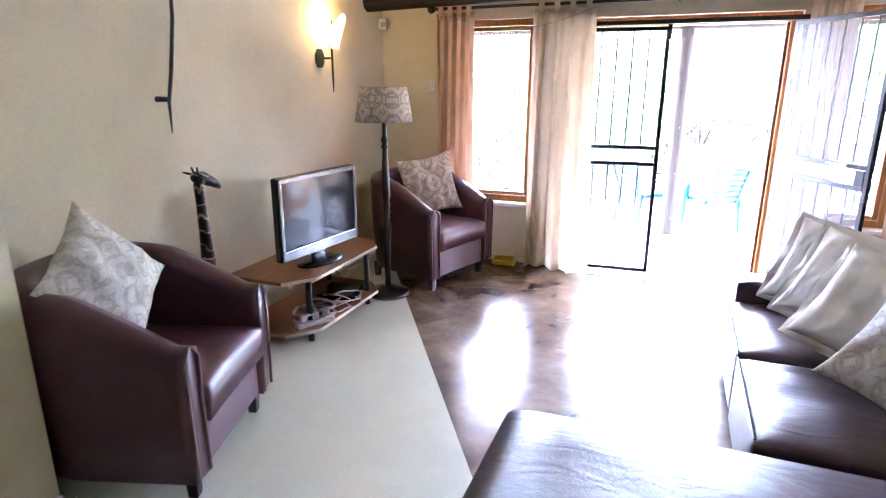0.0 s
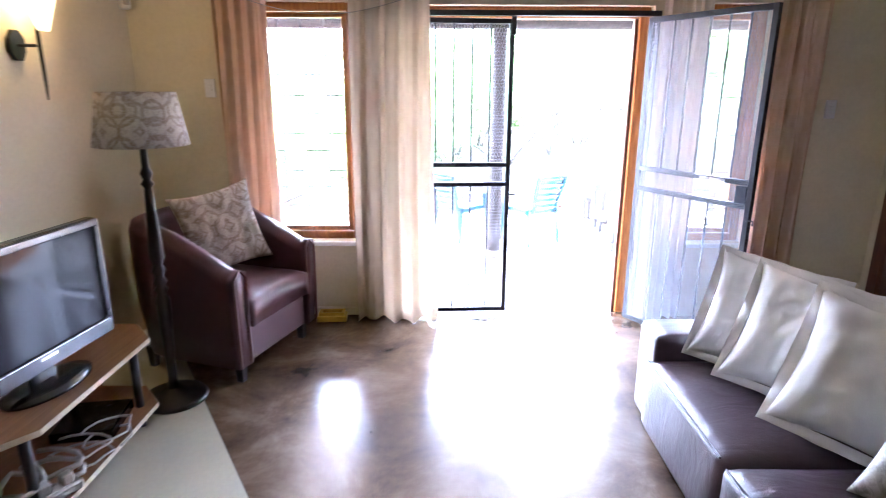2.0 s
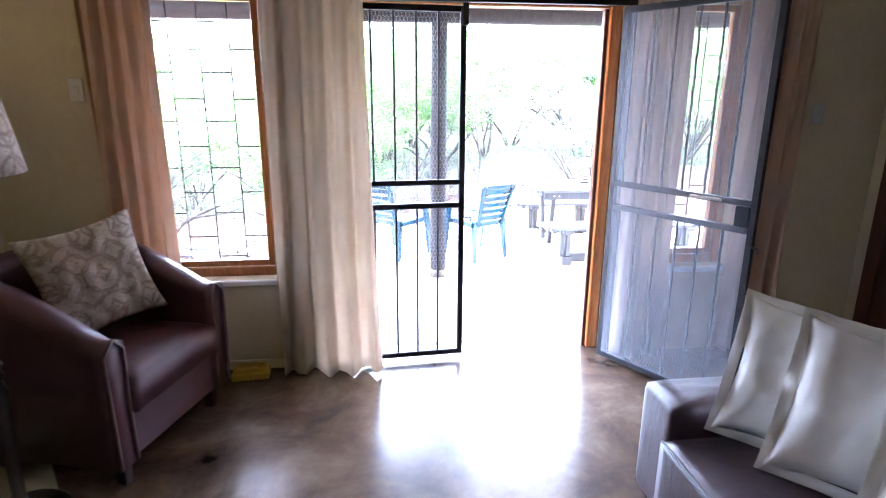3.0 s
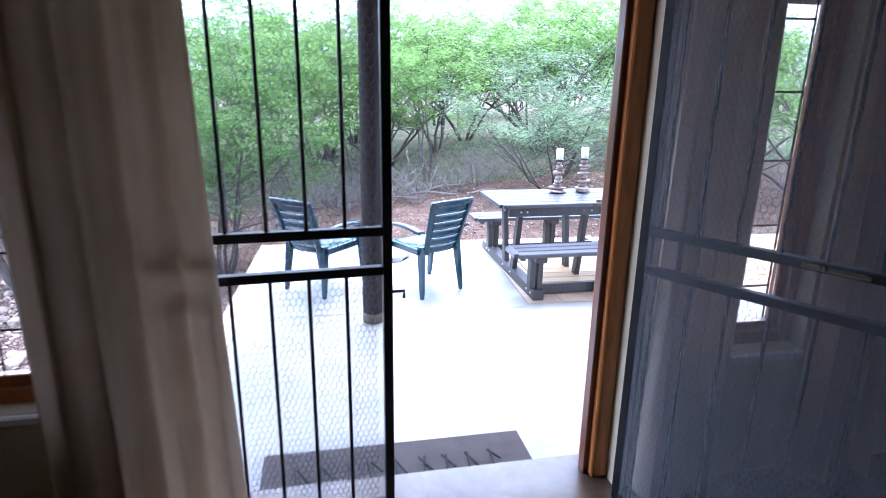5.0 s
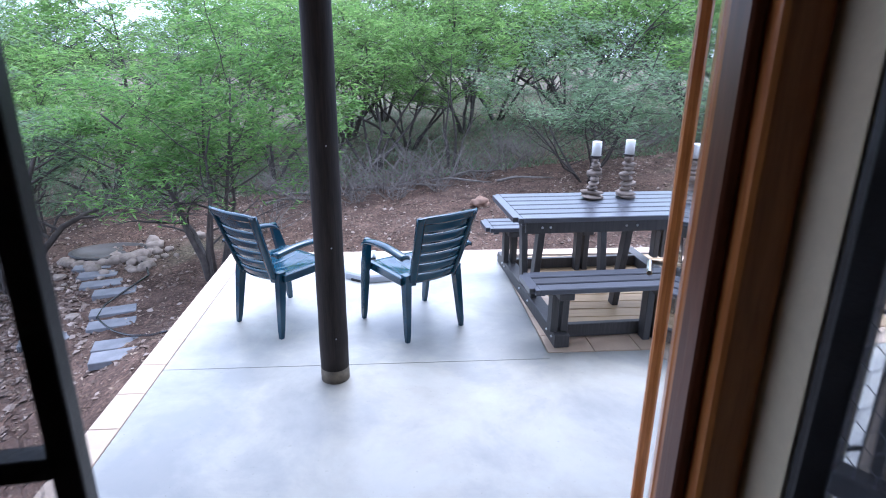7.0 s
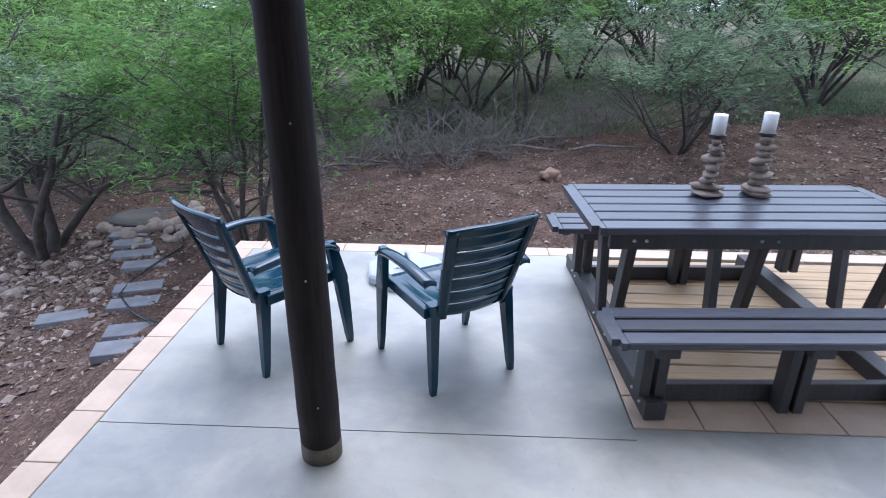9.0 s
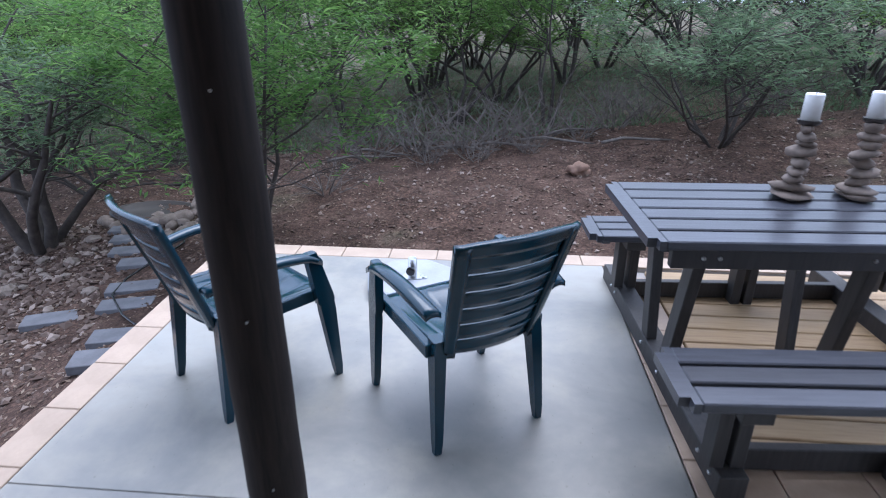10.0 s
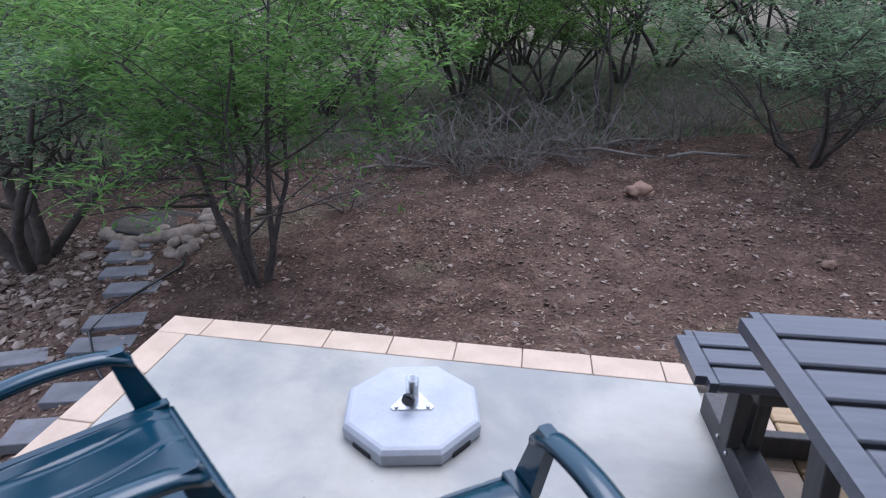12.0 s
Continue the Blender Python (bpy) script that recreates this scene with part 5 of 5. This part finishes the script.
def ground_z(x, y):
    xx, yy = max(-9, min(9, x)), max(2, min(22, y))
    z = -1.45 + 0.09 * xx + 0.06 * (yy - 14)
    out = max(0.0, -1.0 - x)
    z += 0.85 * math.exp(-(out / 1.5) ** 2) * (1 - smooth(9.6, 12.5, y))
    z += 0.05 * noise.noise(Vector((x * 0.5, y * 0.5, 0))) + 0.018 * noise.noise(Vector((x * 2.2, y * 2.2, 4)))
    return min(z, -0.40)


def stops(lo, hi, step, far):
    near = list(np.arange(lo, hi + 1e-6, step))
    left, right, d = [], [], step
    a, b = lo, hi
    while a > -far:
        d *= 1.35
        a, b = a - d, b + d
        left.append(a)
        right.append(b)
    return left[::-1] + near + right


xs, ys = stops(-9, 11, 0.16, 900), stops(4, 24, 0.16, 900)
gv = [(x, y, ground_z(x, y)) for y in ys for x in xs]
nxs = len(xs)
gf = [(j * nxs + i, j * nxs + i + 1, (j + 1) * nxs + i + 1, (j + 1) * nxs + i) for j in range(len(ys) - 1) for i in range(nxs - 1)]
me = bpy.data.meshes.new("ground")
me.from_pydata(gv, [], gf)
me.materials.append(SOIL)
for p in me.polygons:
    p.use_smooth = True
tagged(new("ground", me), "bare red-brown bushveld soil", "ground", "", "structure")


def loose(name, verts, faces, material, label, category):
    me = bpy.data.meshes.new(name)
    me.from_pydata(verts, [], faces)
    me.materials.append(material)
    return tagged(new(name, me), label, category, "", "stuff")


rng = random.Random(11)
OCT = [(1, 0, 0), (-1, 0, 0), (0, 1, 0), (0, -1, 0), (0, 0, 1), (0, 0, -1)]
OCF = [(0, 2, 4), (2, 1, 4), (1, 3, 4), (3, 0, 4), (2, 0, 5), (1, 2, 5), (3, 1, 5), (0, 3, 5)]
verts, faces = [], []


def pebble(x, y, s):
    m = pose(x, y, ground_z(x, y) + s * 0.2, rng.uniform(-30, 30), rng.uniform(-30, 30), rng.uniform(0, 360))
    k = len(verts)
    a, b, c = s * rng.uniform(0.7, 1.3), s * rng.uniform(0.6, 1.0), s * rng.uniform(0.35, 0.7)
    for o in OCT:
        q = Vector((o[0] * a, o[1] * b, o[2] * c)) * rng.uniform(0.8, 1.15)
        verts.append(tuple(m @ q))
    faces.extend(tuple(k + i for i in f) for f in OCF)


def in_patio(x, y):
    return x > PX0 - 0.05 and y < PY1 + 0.05


for _ in range(46000):
    x, y = rng.uniform(-8, 9), 6 + 12 * rng.random() ** 0.9
    if in_patio(x, y):
        continue
    d = noise.noise(Vector((x * 0.6, y * 0.6, 9)))
    if rng.random() > 0.45 + 0.9 * d:
        continue
    pebble(x, y, 0.008 + 0.042 * rng.random() ** 3.0)
for _ in range(5600):
    y = rng.uniform(6.5, 14.5)
    x = -4.4 + rng.gauss(0, 0.8) + 0.25 * (10 - y) * 0.4
    if in_patio(x, y) or x > -2.9:
        continue
    pebble(x, y, 0.015 + 0.06 * rng.random() ** 2.2)
loose("gravel", verts, faces, GRAVEL, "scattered brown and grey gravel on the soil", "gravel")

verts, faces = [], []
for _ in range(34000):
    x, y = rng.uniform(-9, 10), 8 + 12 * rng.random() ** 0.8
    if in_patio(x, y):
        continue
    s = rng.uniform(0.012, 0.035)
    m = pose(x, y, ground_z(x, y) + 0.012, rng.uniform(-25, 25), rng.uniform(-25, 25), rng.uniform(0, 360))
    k = len(verts)
    for q in ((-s, 0, 0), (0, -s * 0.4, 0.004), (s, 0, 0), (0, s * 0.4, 0.004)):
        verts.append(tuple(m @ Vector(q)))
    faces.append((k, k + 1, k + 2, k + 3))
loose("leaf_litter", verts, faces, LITTER, "dry fallen leaves and twigs on the soil", "leaf litter")

# stepping slabs, rock-ringed pit, hose
SL = [(-4.05, 14.1, 10), (-3.82, 13.72, 12), (-3.61, 13.32, 14), (-3.26, 12.9, 14), (-3.03, 12.23, 16), (-2.9, 11.83, 14), (-2.49, 11.02, 12), (-2.24, 10.4, 14), (-3.64, 11.66, 20)]
for x, y, a in SL:
    z = ground_z(x, y)
    s_ = thing("stepping_slab", "grey concrete stepping slab set in the soil", "paving slab", (x, y, z), a, "stepping slabs")
    wx = 0.28 if y > 9.8 else 0.36
    part("slab", one_box((-wx, -0.13, -0.05), (wx, 0.13, 0.035), 0.006), SLAB, s_)
HX, HY = -4.0, 14.72
HZ = ground_z(HX, HY)
pit = thing("rock_pit", "dark sunken waterhole bowl in the ground", "pit", (HX, HY, HZ))
bm = lathe(bmesh.new(), [(0.62, 0.02), (0.66, 0.07), (0.58, 0.08), (0.50, -0.02), (0.30, -0.06), (0.0, -0.07)], 28)
for v in bm.verts:
    v.co.y *= 0.7
part("bowl", bm, plain("dark_wet_stone", (0.012, 0.010, 0.009), (0.035, 0.028, 0.022), 6, 60, 0.6, relief=0.5), pit, "", True)
for k in range(34):
    a = rng.uniform(0, 2 * math.pi)
    if k < 12:
        a = -2.6 + 3.4 * k / 12
        d = 0.72
    else:
        a, d = rng.uniform(-1.9, 0.9), rng.uniform(0.8, 1.5)
    x, y = HX + d * math.cos(a), HY + 0.72 * d * math.sin(a)
    s = rng.uniform(0.09, 0.2) if k < 12 else rng.uniform(0.05, 0.14)
    r_ = part("rock", stone_mesh(rng, s, s * rng.uniform(0.6, 0.9), s * rng.uniform(0.45, 0.7), 0.35), STONE, None, "", True)
    r_.matrix_basis = pose(x, y, ground_z(x, y) + s * 0.25, 0, 0, rng.uniform(0, 360))
    tagged(r_, "pale tan fieldstone beside the waterhole", "rock", "rocks round the waterhole")
for k in range(70):
    y = rng.uniform(9.2, 14.6)
    x = -4.75 + rng.gauss(0, 0.55) - 0.05 * (y - 12)
    if x > -3.2:
        continue
    s = 0.06 + 0.1 * rng.random() ** 2
    r_ = part("rock", stone_mesh(rng, s, s * rng.uniform(0.6, 0.9), s * rng.uniform(0.4, 0.7), 0.35, 1), STONE, None, "")
    r_.matrix_basis = pose(x, y, ground_z(x, y) + s * 0.2, 0, 0, rng.uniform(0, 360))
    tagged(r_, "tan fieldstone in the rubble by the path", "rock", "rubble stones by the path")
r_ = part("boulder", stone_mesh(rng, 0.17, 0.12, 0.10, 0.7, 3), REDROCK, None, "", True)
r_.matrix_basis = pose(2.51, 15.0, ground_z(2.51, 15.0) + 0.07, 0, 0, 10)
tagged(r_, "reddish sandstone boulder on bare soil", "boulder")
r_ = part("boulder", stone_mesh(rng, 0.08, 0.06, 0.045, 0.5, 2), REDROCK, None, "", True)
r_.matrix_basis = pose(3.95, 13.05, ground_z(3.95, 13.05) + 0.04, 0, 0, 40)
tagged(r_, "brown stone lying on bare soil", "boulder")
hose = thing("garden_hose", "black irrigation hose snaking across the soil", "hose")
hp = [(-1.7, 10.3), (-2.2, 10.95), (-2.75, 11.5), (-3.15, 12.0), (-3.22, 12.45), (-3.05, 12.95), (-2.95, 13.4), (-3.15, 13.9), (-3.5, 14.4), (-3.7, 14.7)]
pts = []
for (xa, ya), (xb, yb) in zip(hp, hp[1:]):
    for k in range(4):
        x, y = xa + (xb - xa) * k / 4, ya + (yb - ya) * k / 4
        pts.append((x, y, ground_z(x, y) + 0.045))
part("pipe", tube(bmesh.new(), pts, 0.014, 8), PVC, hose, "", True)

# ---- trees and thicket ----


def limb_tree(seed, height, stems, spread, leaves, leaf_size, depth=3, thick=0.06, flat=0.5, bare=0.3, curve=0.5, drop=0.12, twigs=5, skirt=0.0):
    """Wood and leaf meshes of a thorn tree. Stems arch out from one base; leaves sit on the outer twigs."""
    rg = random.Random(seed)
    bm = bmesh.new()
    tips = []

    def grow(p, d, length, r, level):
        n = 6 if level < 2 else 4
        pts, rad = [p.copy()], [r]
        for i in range(n):
            d = (d + Vector((rg.gauss(0, 0.16), rg.gauss(0, 0.16), rg.gauss(0.03, 0.12)))).normalized()
            if level == 0:
                d = (d + Vector((d.x, d.y, 0)) * 0.10 * curve).normalized()
            elif level >= 2:
                d = (d - Vector((0, 0, drop))).normalized()
            p = p + d * length / n
            pts.append(p.copy())
            rad.append(r * (1 - 0.75 * (i + 1) / n))
        tube(bm, pts, rad, (8, 6, 4, 3)[min(level, 3)], caps=False)
        if level >= depth:
            tips.append(pts)
            return
        if level >= depth - 1:
            tips.append(pts[2:])
        kids = (twigs, 5, 5, 3)[min(level, 3)]
        for k in range(kids):
            t = bare + (1 - bare) * (k + rg.random()) / kids
            i = min(n - 1, int(t * n))
            q = pts[i].lerp(pts[i + 1], t * n - i)
            a = rg.uniform(0, 2 * math.pi)
            side = Vector((math.cos(a), math.sin(a), rg.uniform(-0.1, 0.5)))
            e = (d * 0.55 + side).normalized()
            e.z = e.z * flat + (1 - flat) * 0.15
            grow(q, e.normalized(), length * rg.uniform(0.42, 0.62), max(rad[i] * 0.55, 0.004), level + 1)

    for s in range(stems):
        a = 2 * math.pi * (s + rg.uniform(-0.3, 0.3)) / stems
        tilt = rg.uniform(0.55, 1.0) * spread
        d = Vector((math.cos(a) * tilt, math.sin(a) * tilt, 1)).normalized()
        grow(Vector((0.08 * math.cos(a), 0.08 * math.sin(a), -0.12)), d, height * rg.uniform(0.75, 1.0), thick * rg.uniform(0.7, 1.1), 0)
    wood_me = bpy.data.meshes.new("trunk")
    for f in bm.faces:
        f.smooth = True
    bm.to_mesh(wood_me)
    bm.free()
    lv, lf = [], []
    for _ in range(leaves):
        tw = tips[int(rg.random() * len(tips))]
        i = int(rg.random() * (len(tw) - 1))
        p = tw[i].lerp(tw[i + 1], rg.random()) + Vector((rg.gauss(0, 0.07), rg.gauss(0, 0.07), rg.gauss(0, 0.05)))
        if p.z < skirt + rg.gauss(0, 0.22):
            continue
        a = rg.uniform(0, 2 * math.pi)
        d = Vector((math.cos(a), math.sin(a), rg.uniform(-0.5, 0.3))).normalized()
        s = Vector((-math.sin(a), math.cos(a), rg.uniform(-0.7, 0.7))).normalized()
        ln, wd = leaf_size * rg.uniform(0.7, 1.5), leaf_size * rg.uniform(0.09, 0.16)
        k = len(lv)
        sag = Vector((0, 0, -0.15 * ln))
        lv.extend(tuple(q) for q in (p - d * ln / 2, p - s * wd, p + d * ln / 2 + sag, p + s * wd))
        lf.append((k, k + 1, k + 2, k + 3))
    leaf_me = bpy.data.meshes.new("crown")
    leaf_me.from_pydata(lv, [], lf)
    return wood_me, leaf_me


def tree(name, label, category, group, meshes, mats, place, turn, size):
    t = thing(name, label, category, (*place, ground_z(*place)), turn, group)
    t.scale = (size, size, size)
    for nm, me, mt in zip(("trunk", "crown"), meshes, mats):
        if not me.materials:
            me.materials.append(mt)
        if len(me.polygons):
            new(nm, me).parent = t
    return t


NEAR = limb_tree(1, 3.3, 6, 0.45, 19000, 0.105, 3, 0.05, 0.6, 0.3, 0.35, 0.05, 7, 1.55)
LEFT = limb_tree(2, 3.2, 5, 0.7, 12000, 0.10, 3, 0.10, 0.5, 0.35, 0.5, 0.06, 6, 1.4)
KINDS = [limb_tree(10, 3.9, 5, 0.55, 7000, 0.13, 3, 0.055, 0.6, 0.4, 0.5, 0.03, 6, 1.2), limb_tree(11, 3.6, 6, 0.7, 7000, 0.13, 3, 0.045, 0.6, 0.38, 0.5, 0.03, 6, 1.05),
         limb_tree(12, 4.6, 3, 0.4, 6500, 0.14, 3, 0.06, 0.65, 0.45, 0.5, 0.03, 6, 1.5)]
GREY = [limb_tree(20, 3.1, 9, 0.85, 10500, 0.11, 3, 0.036, 0.6, 0.3, 0.5, 0.06, 6, 1.1), limb_tree(21, 4.0, 5, 0.5, 6500, 0.13, 3, 0.05, 0.65, 0.4, 0.5, 0.03, 6, 1.7)]
tree("thorn_tree", "small multi-stemmed green thorn tree beside the verandah", "tree", "", NEAR, (BARK, LEAF), (-1.87, 13.05), 20, 1.0)
tree("thorn_tree", "gnarled grey-barked thorn tree by the rubble path", "tree", "", LEFT, (BARK, LEAF_GREY), (-5.05, 13.6), 60, 1.0)
tree("thorn_bush", "spreading grey-green bush of many thin stems", "bush", "", GREY[0], (BARK, LEAF_GREY), (4.96, 15.97), 10, 1.0)
for x, y, k, a, s in ((-1.75, 18.8, 2, 30, 0.95), (2.4, 18.1, 2, 100, 0.72), (0.6, 18.4, 0, 200, 0.9), (3.4, 22.0, 0, 250, 1.1), (-5.4, 18.4, 1, 140, 0.95), (-5.75, 16.2, 2, 40, 0.55),
                      (-7.5, 17.5, 0, 60, 1.0), (8.8, 18.5, 1, 20, 1.05), (1.6, 20.5, 1, 80, 1.0), (6.3, 20.5, 0, 150, 1.1),
                      (8.0, 22.5, 2, 70, 1.1), (10.4, 21.0, 0, 190, 1.1), (4.9, 24.5, 1, 30, 1.2), (-0.4, 21.6, 0, 330, 1.05), (-3.4, 20.8, 1, 220, 1.1), (11.5, 17.6, 1, 270, 1.0),
                      (9.0, 12.6, 1, 40, 0.9), (10.8, 14.6, 0, 110, 1.0), (9.6, 10.2, 1, 300, 0.8), (-9.6, 21.5, 0, 15, 1.2), (-12.0, 24.0, 1, 95, 1.3), (-6.6, 22.6, 2, 160, 1.2), (-3.6, 25.5, 0, 245, 1.3)):
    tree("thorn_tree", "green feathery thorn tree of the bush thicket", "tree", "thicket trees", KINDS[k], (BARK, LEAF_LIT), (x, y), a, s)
rng = random.Random(77)
placed = []
tries = 0
while len(placed) < 38 and tries < 4000:
    tries += 1
    y = 21 + 27 * rng.random()
    x = rng.uniform(-0.75, 0.85) * y + rng.uniform(-2, 2)
    if any((x - a) ** 2 + (y - b) ** 2 < 5.5 for a, b in placed):
        continue
    placed.append((x, y))
    grey = rng.random() < 0.4
    kd = GREY[rng.randrange(2)] if grey else KINDS[rng.randrange(3)]
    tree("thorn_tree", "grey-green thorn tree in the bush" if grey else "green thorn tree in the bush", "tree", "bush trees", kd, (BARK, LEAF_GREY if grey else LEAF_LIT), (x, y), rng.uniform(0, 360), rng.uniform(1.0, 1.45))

THIN = limb_tree(40, 2.7, 1, 0.25, 1500, 0.12, 2, 0.045, 0.6, 0.55, 0.3, 0.02, 5, 1.6)
for x, y, a, s, lean in ((-1.48, 18.1, 20, 1.15, 14), (-0.98, 18.6, 130, 0.8, 3), (2.38, 17.6, 60, 0.95, 2), (-5.42, 15.6, 200, 0.85, -20), (-5.25, 18.0, 90, 1.1, 2), (-5.0, 18.1, 250, 1.1, -3)):
    t_ = tree("thorn_sapling", "slender dark-stemmed young thorn tree", "tree", "slender saplings", THIN, (BARK, LEAF_LIT), (x, y), a, s)
    t_.matrix_basis = pose(x, y, ground_z(x, y), 0, lean, 0) @ pose(0, 0, 0, 0, 0, a) @ Matrix.Scale(s, 4)
BRUSH = [limb_tree(30 + k, 1.25, 11, 1.1, 0, 0.1, 1, 0.018, 0.75, 0.15, 0.6, 0.12, 7) for k in range(3)]
for x, y, s in ((-0.9, 16.6, 1.0), (-0.1, 17.0, 1.2), (0.7, 16.8, 1.1), (1.4, 17.1, 1.2), (2.1, 17.2, 1.0), (2.9, 17.0, 0.8), (1.0, 16.2, 0.7), (-1.5, 17.3, 0.9), (0.2, 16.2, 0.7), (1.9, 16.4, 0.6),
                (-1.35, 15.0, 0.75), (4.0, 19.0, 0.8), (3.6, 17.4, 1.0), (4.3, 17.9, 0.9), (6.4, 17.6, 0.9), (7.2, 18.3, 0.9),
                (-5.2, 17.2, 0.9), (-3.6, 17.4, 0.9), (-3.9, 16.9, 0.7)):
    tree("dead_brush", "tangle of bare dry grey branches", "brush", "dead brushwood", BRUSH[int(x * 10) % 3], (TWIG, TWIG), (x, y), rng.uniform(0, 360), s)
for k in range(7):
    x, y = rng.uniform(-1.5, 4.0), rng.uniform(16.2, 17.2)
    lg = thing("dead_branch", "dry fallen branch lying on the soil", "branch", (x, y, ground_z(x, y) + 0.05), rng.uniform(-40, 40), "fallen branches")
    part("limb", tube(bmesh.new(), [(-0.6, 0, 0), (-0.2, 0.08, 0.06), (0.3, 0.0, 0.05), (0.7, 0.1, 0.02)], [0.03, 0.026, 0.02, 0.01], 7), TWIG, lg, "", True)

# grass tufts under the thicket
verts, faces = [], []
for _ in range(60000):
    y = 17.4 + 22 * rng.random() ** 1.4
    x = rng.uniform(-0.7, 0.8) * y
    z = ground_z(x, y)
    a, h = rng.uniform(0, 6.3), rng.uniform(0.04, 0.17)
    k = len(verts)
    dx, dy = 0.05 * math.cos(a), 0.05 * math.sin(a)
    verts.extend(((x - dx * 0.2, y - dy * 0.2, z), (x + dx * 0.2, y + dy * 0.2, z), (x + dx * 2, y - dy, z + h)))
    faces.append((k, k + 1, k + 2))
loose("grass", verts, faces, LEAF_GREY, "sparse low grass under the trees", "grass")

# ---- pieces of the verandah edging and deck ----
tile_me = {}


def tile(w, d):
    key = (round(w, 3), round(d, 3))
    if key not in tile_me:
        bm = one_box((-w / 2, -d / 2, -0.012), (w / 2, d / 2, 0.0), 0.003)
        me = bpy.data.meshes.new("tile")
        bm.to_mesh(me)
        bm.free()
        me.materials.append(TILE)
        tile_me[key] = me
    return tile_me[key]


def lay(me, name, x, y, z, parent):
    ob = new(name, me)
    ob.parent = parent
    ob.location = (x, y, z)
    return ob


P = 0.3165
x = PX0
while x < 5.0:
    w = 0.22 if x == PX0 else P - 0.004
    lay(tile(w, EDGE_W - 0.004), "tile", x + w / 2 + 0.001, PY1 - EDGE_W / 2, PATIO_Z + 0.001, patio)
    x += 0.224 if x == PX0 else P
y = PY1 - EDGE_W
while y > Y_O + 0.3:
    lay(tile(EDGE_W - 0.004, 0.326), "tile", PX0 + EDGE_W / 2, y - 0.163, PATIO_Z + 0.001, patio)
    y -= 0.33
x = 1.66
while x < 5.2:
    lay(tile(0.31, 0.236), "tile", x + 0.155, 8.025, PATIO_Z + 0.001, patio)
    x += 0.314
y = 8.15
while y < PY1 - EDGE_W - 0.3:
    lay(tile(0.236, 0.31), "tile", 1.66 + 0.118, y + 0.155, PATIO_Z + 0.001, patio)
    y += 0.314
bm = one_box((-1.9, -0.066, -0.03), (1.9, 0.066, 0.0), 0.005)
board_me = bpy.data.meshes.new("deck_board")
bm.to_mesh(board_me)
bm.free()
board_me.materials.append(DECK)
y = 8.15 + 0.068
while y < PY1 - EDGE_W - 0.07:
    lay(board_me, "deck_board", 1.905 + 1.9, y, PATIO_Z + 0.004, patio)
    y += 0.139
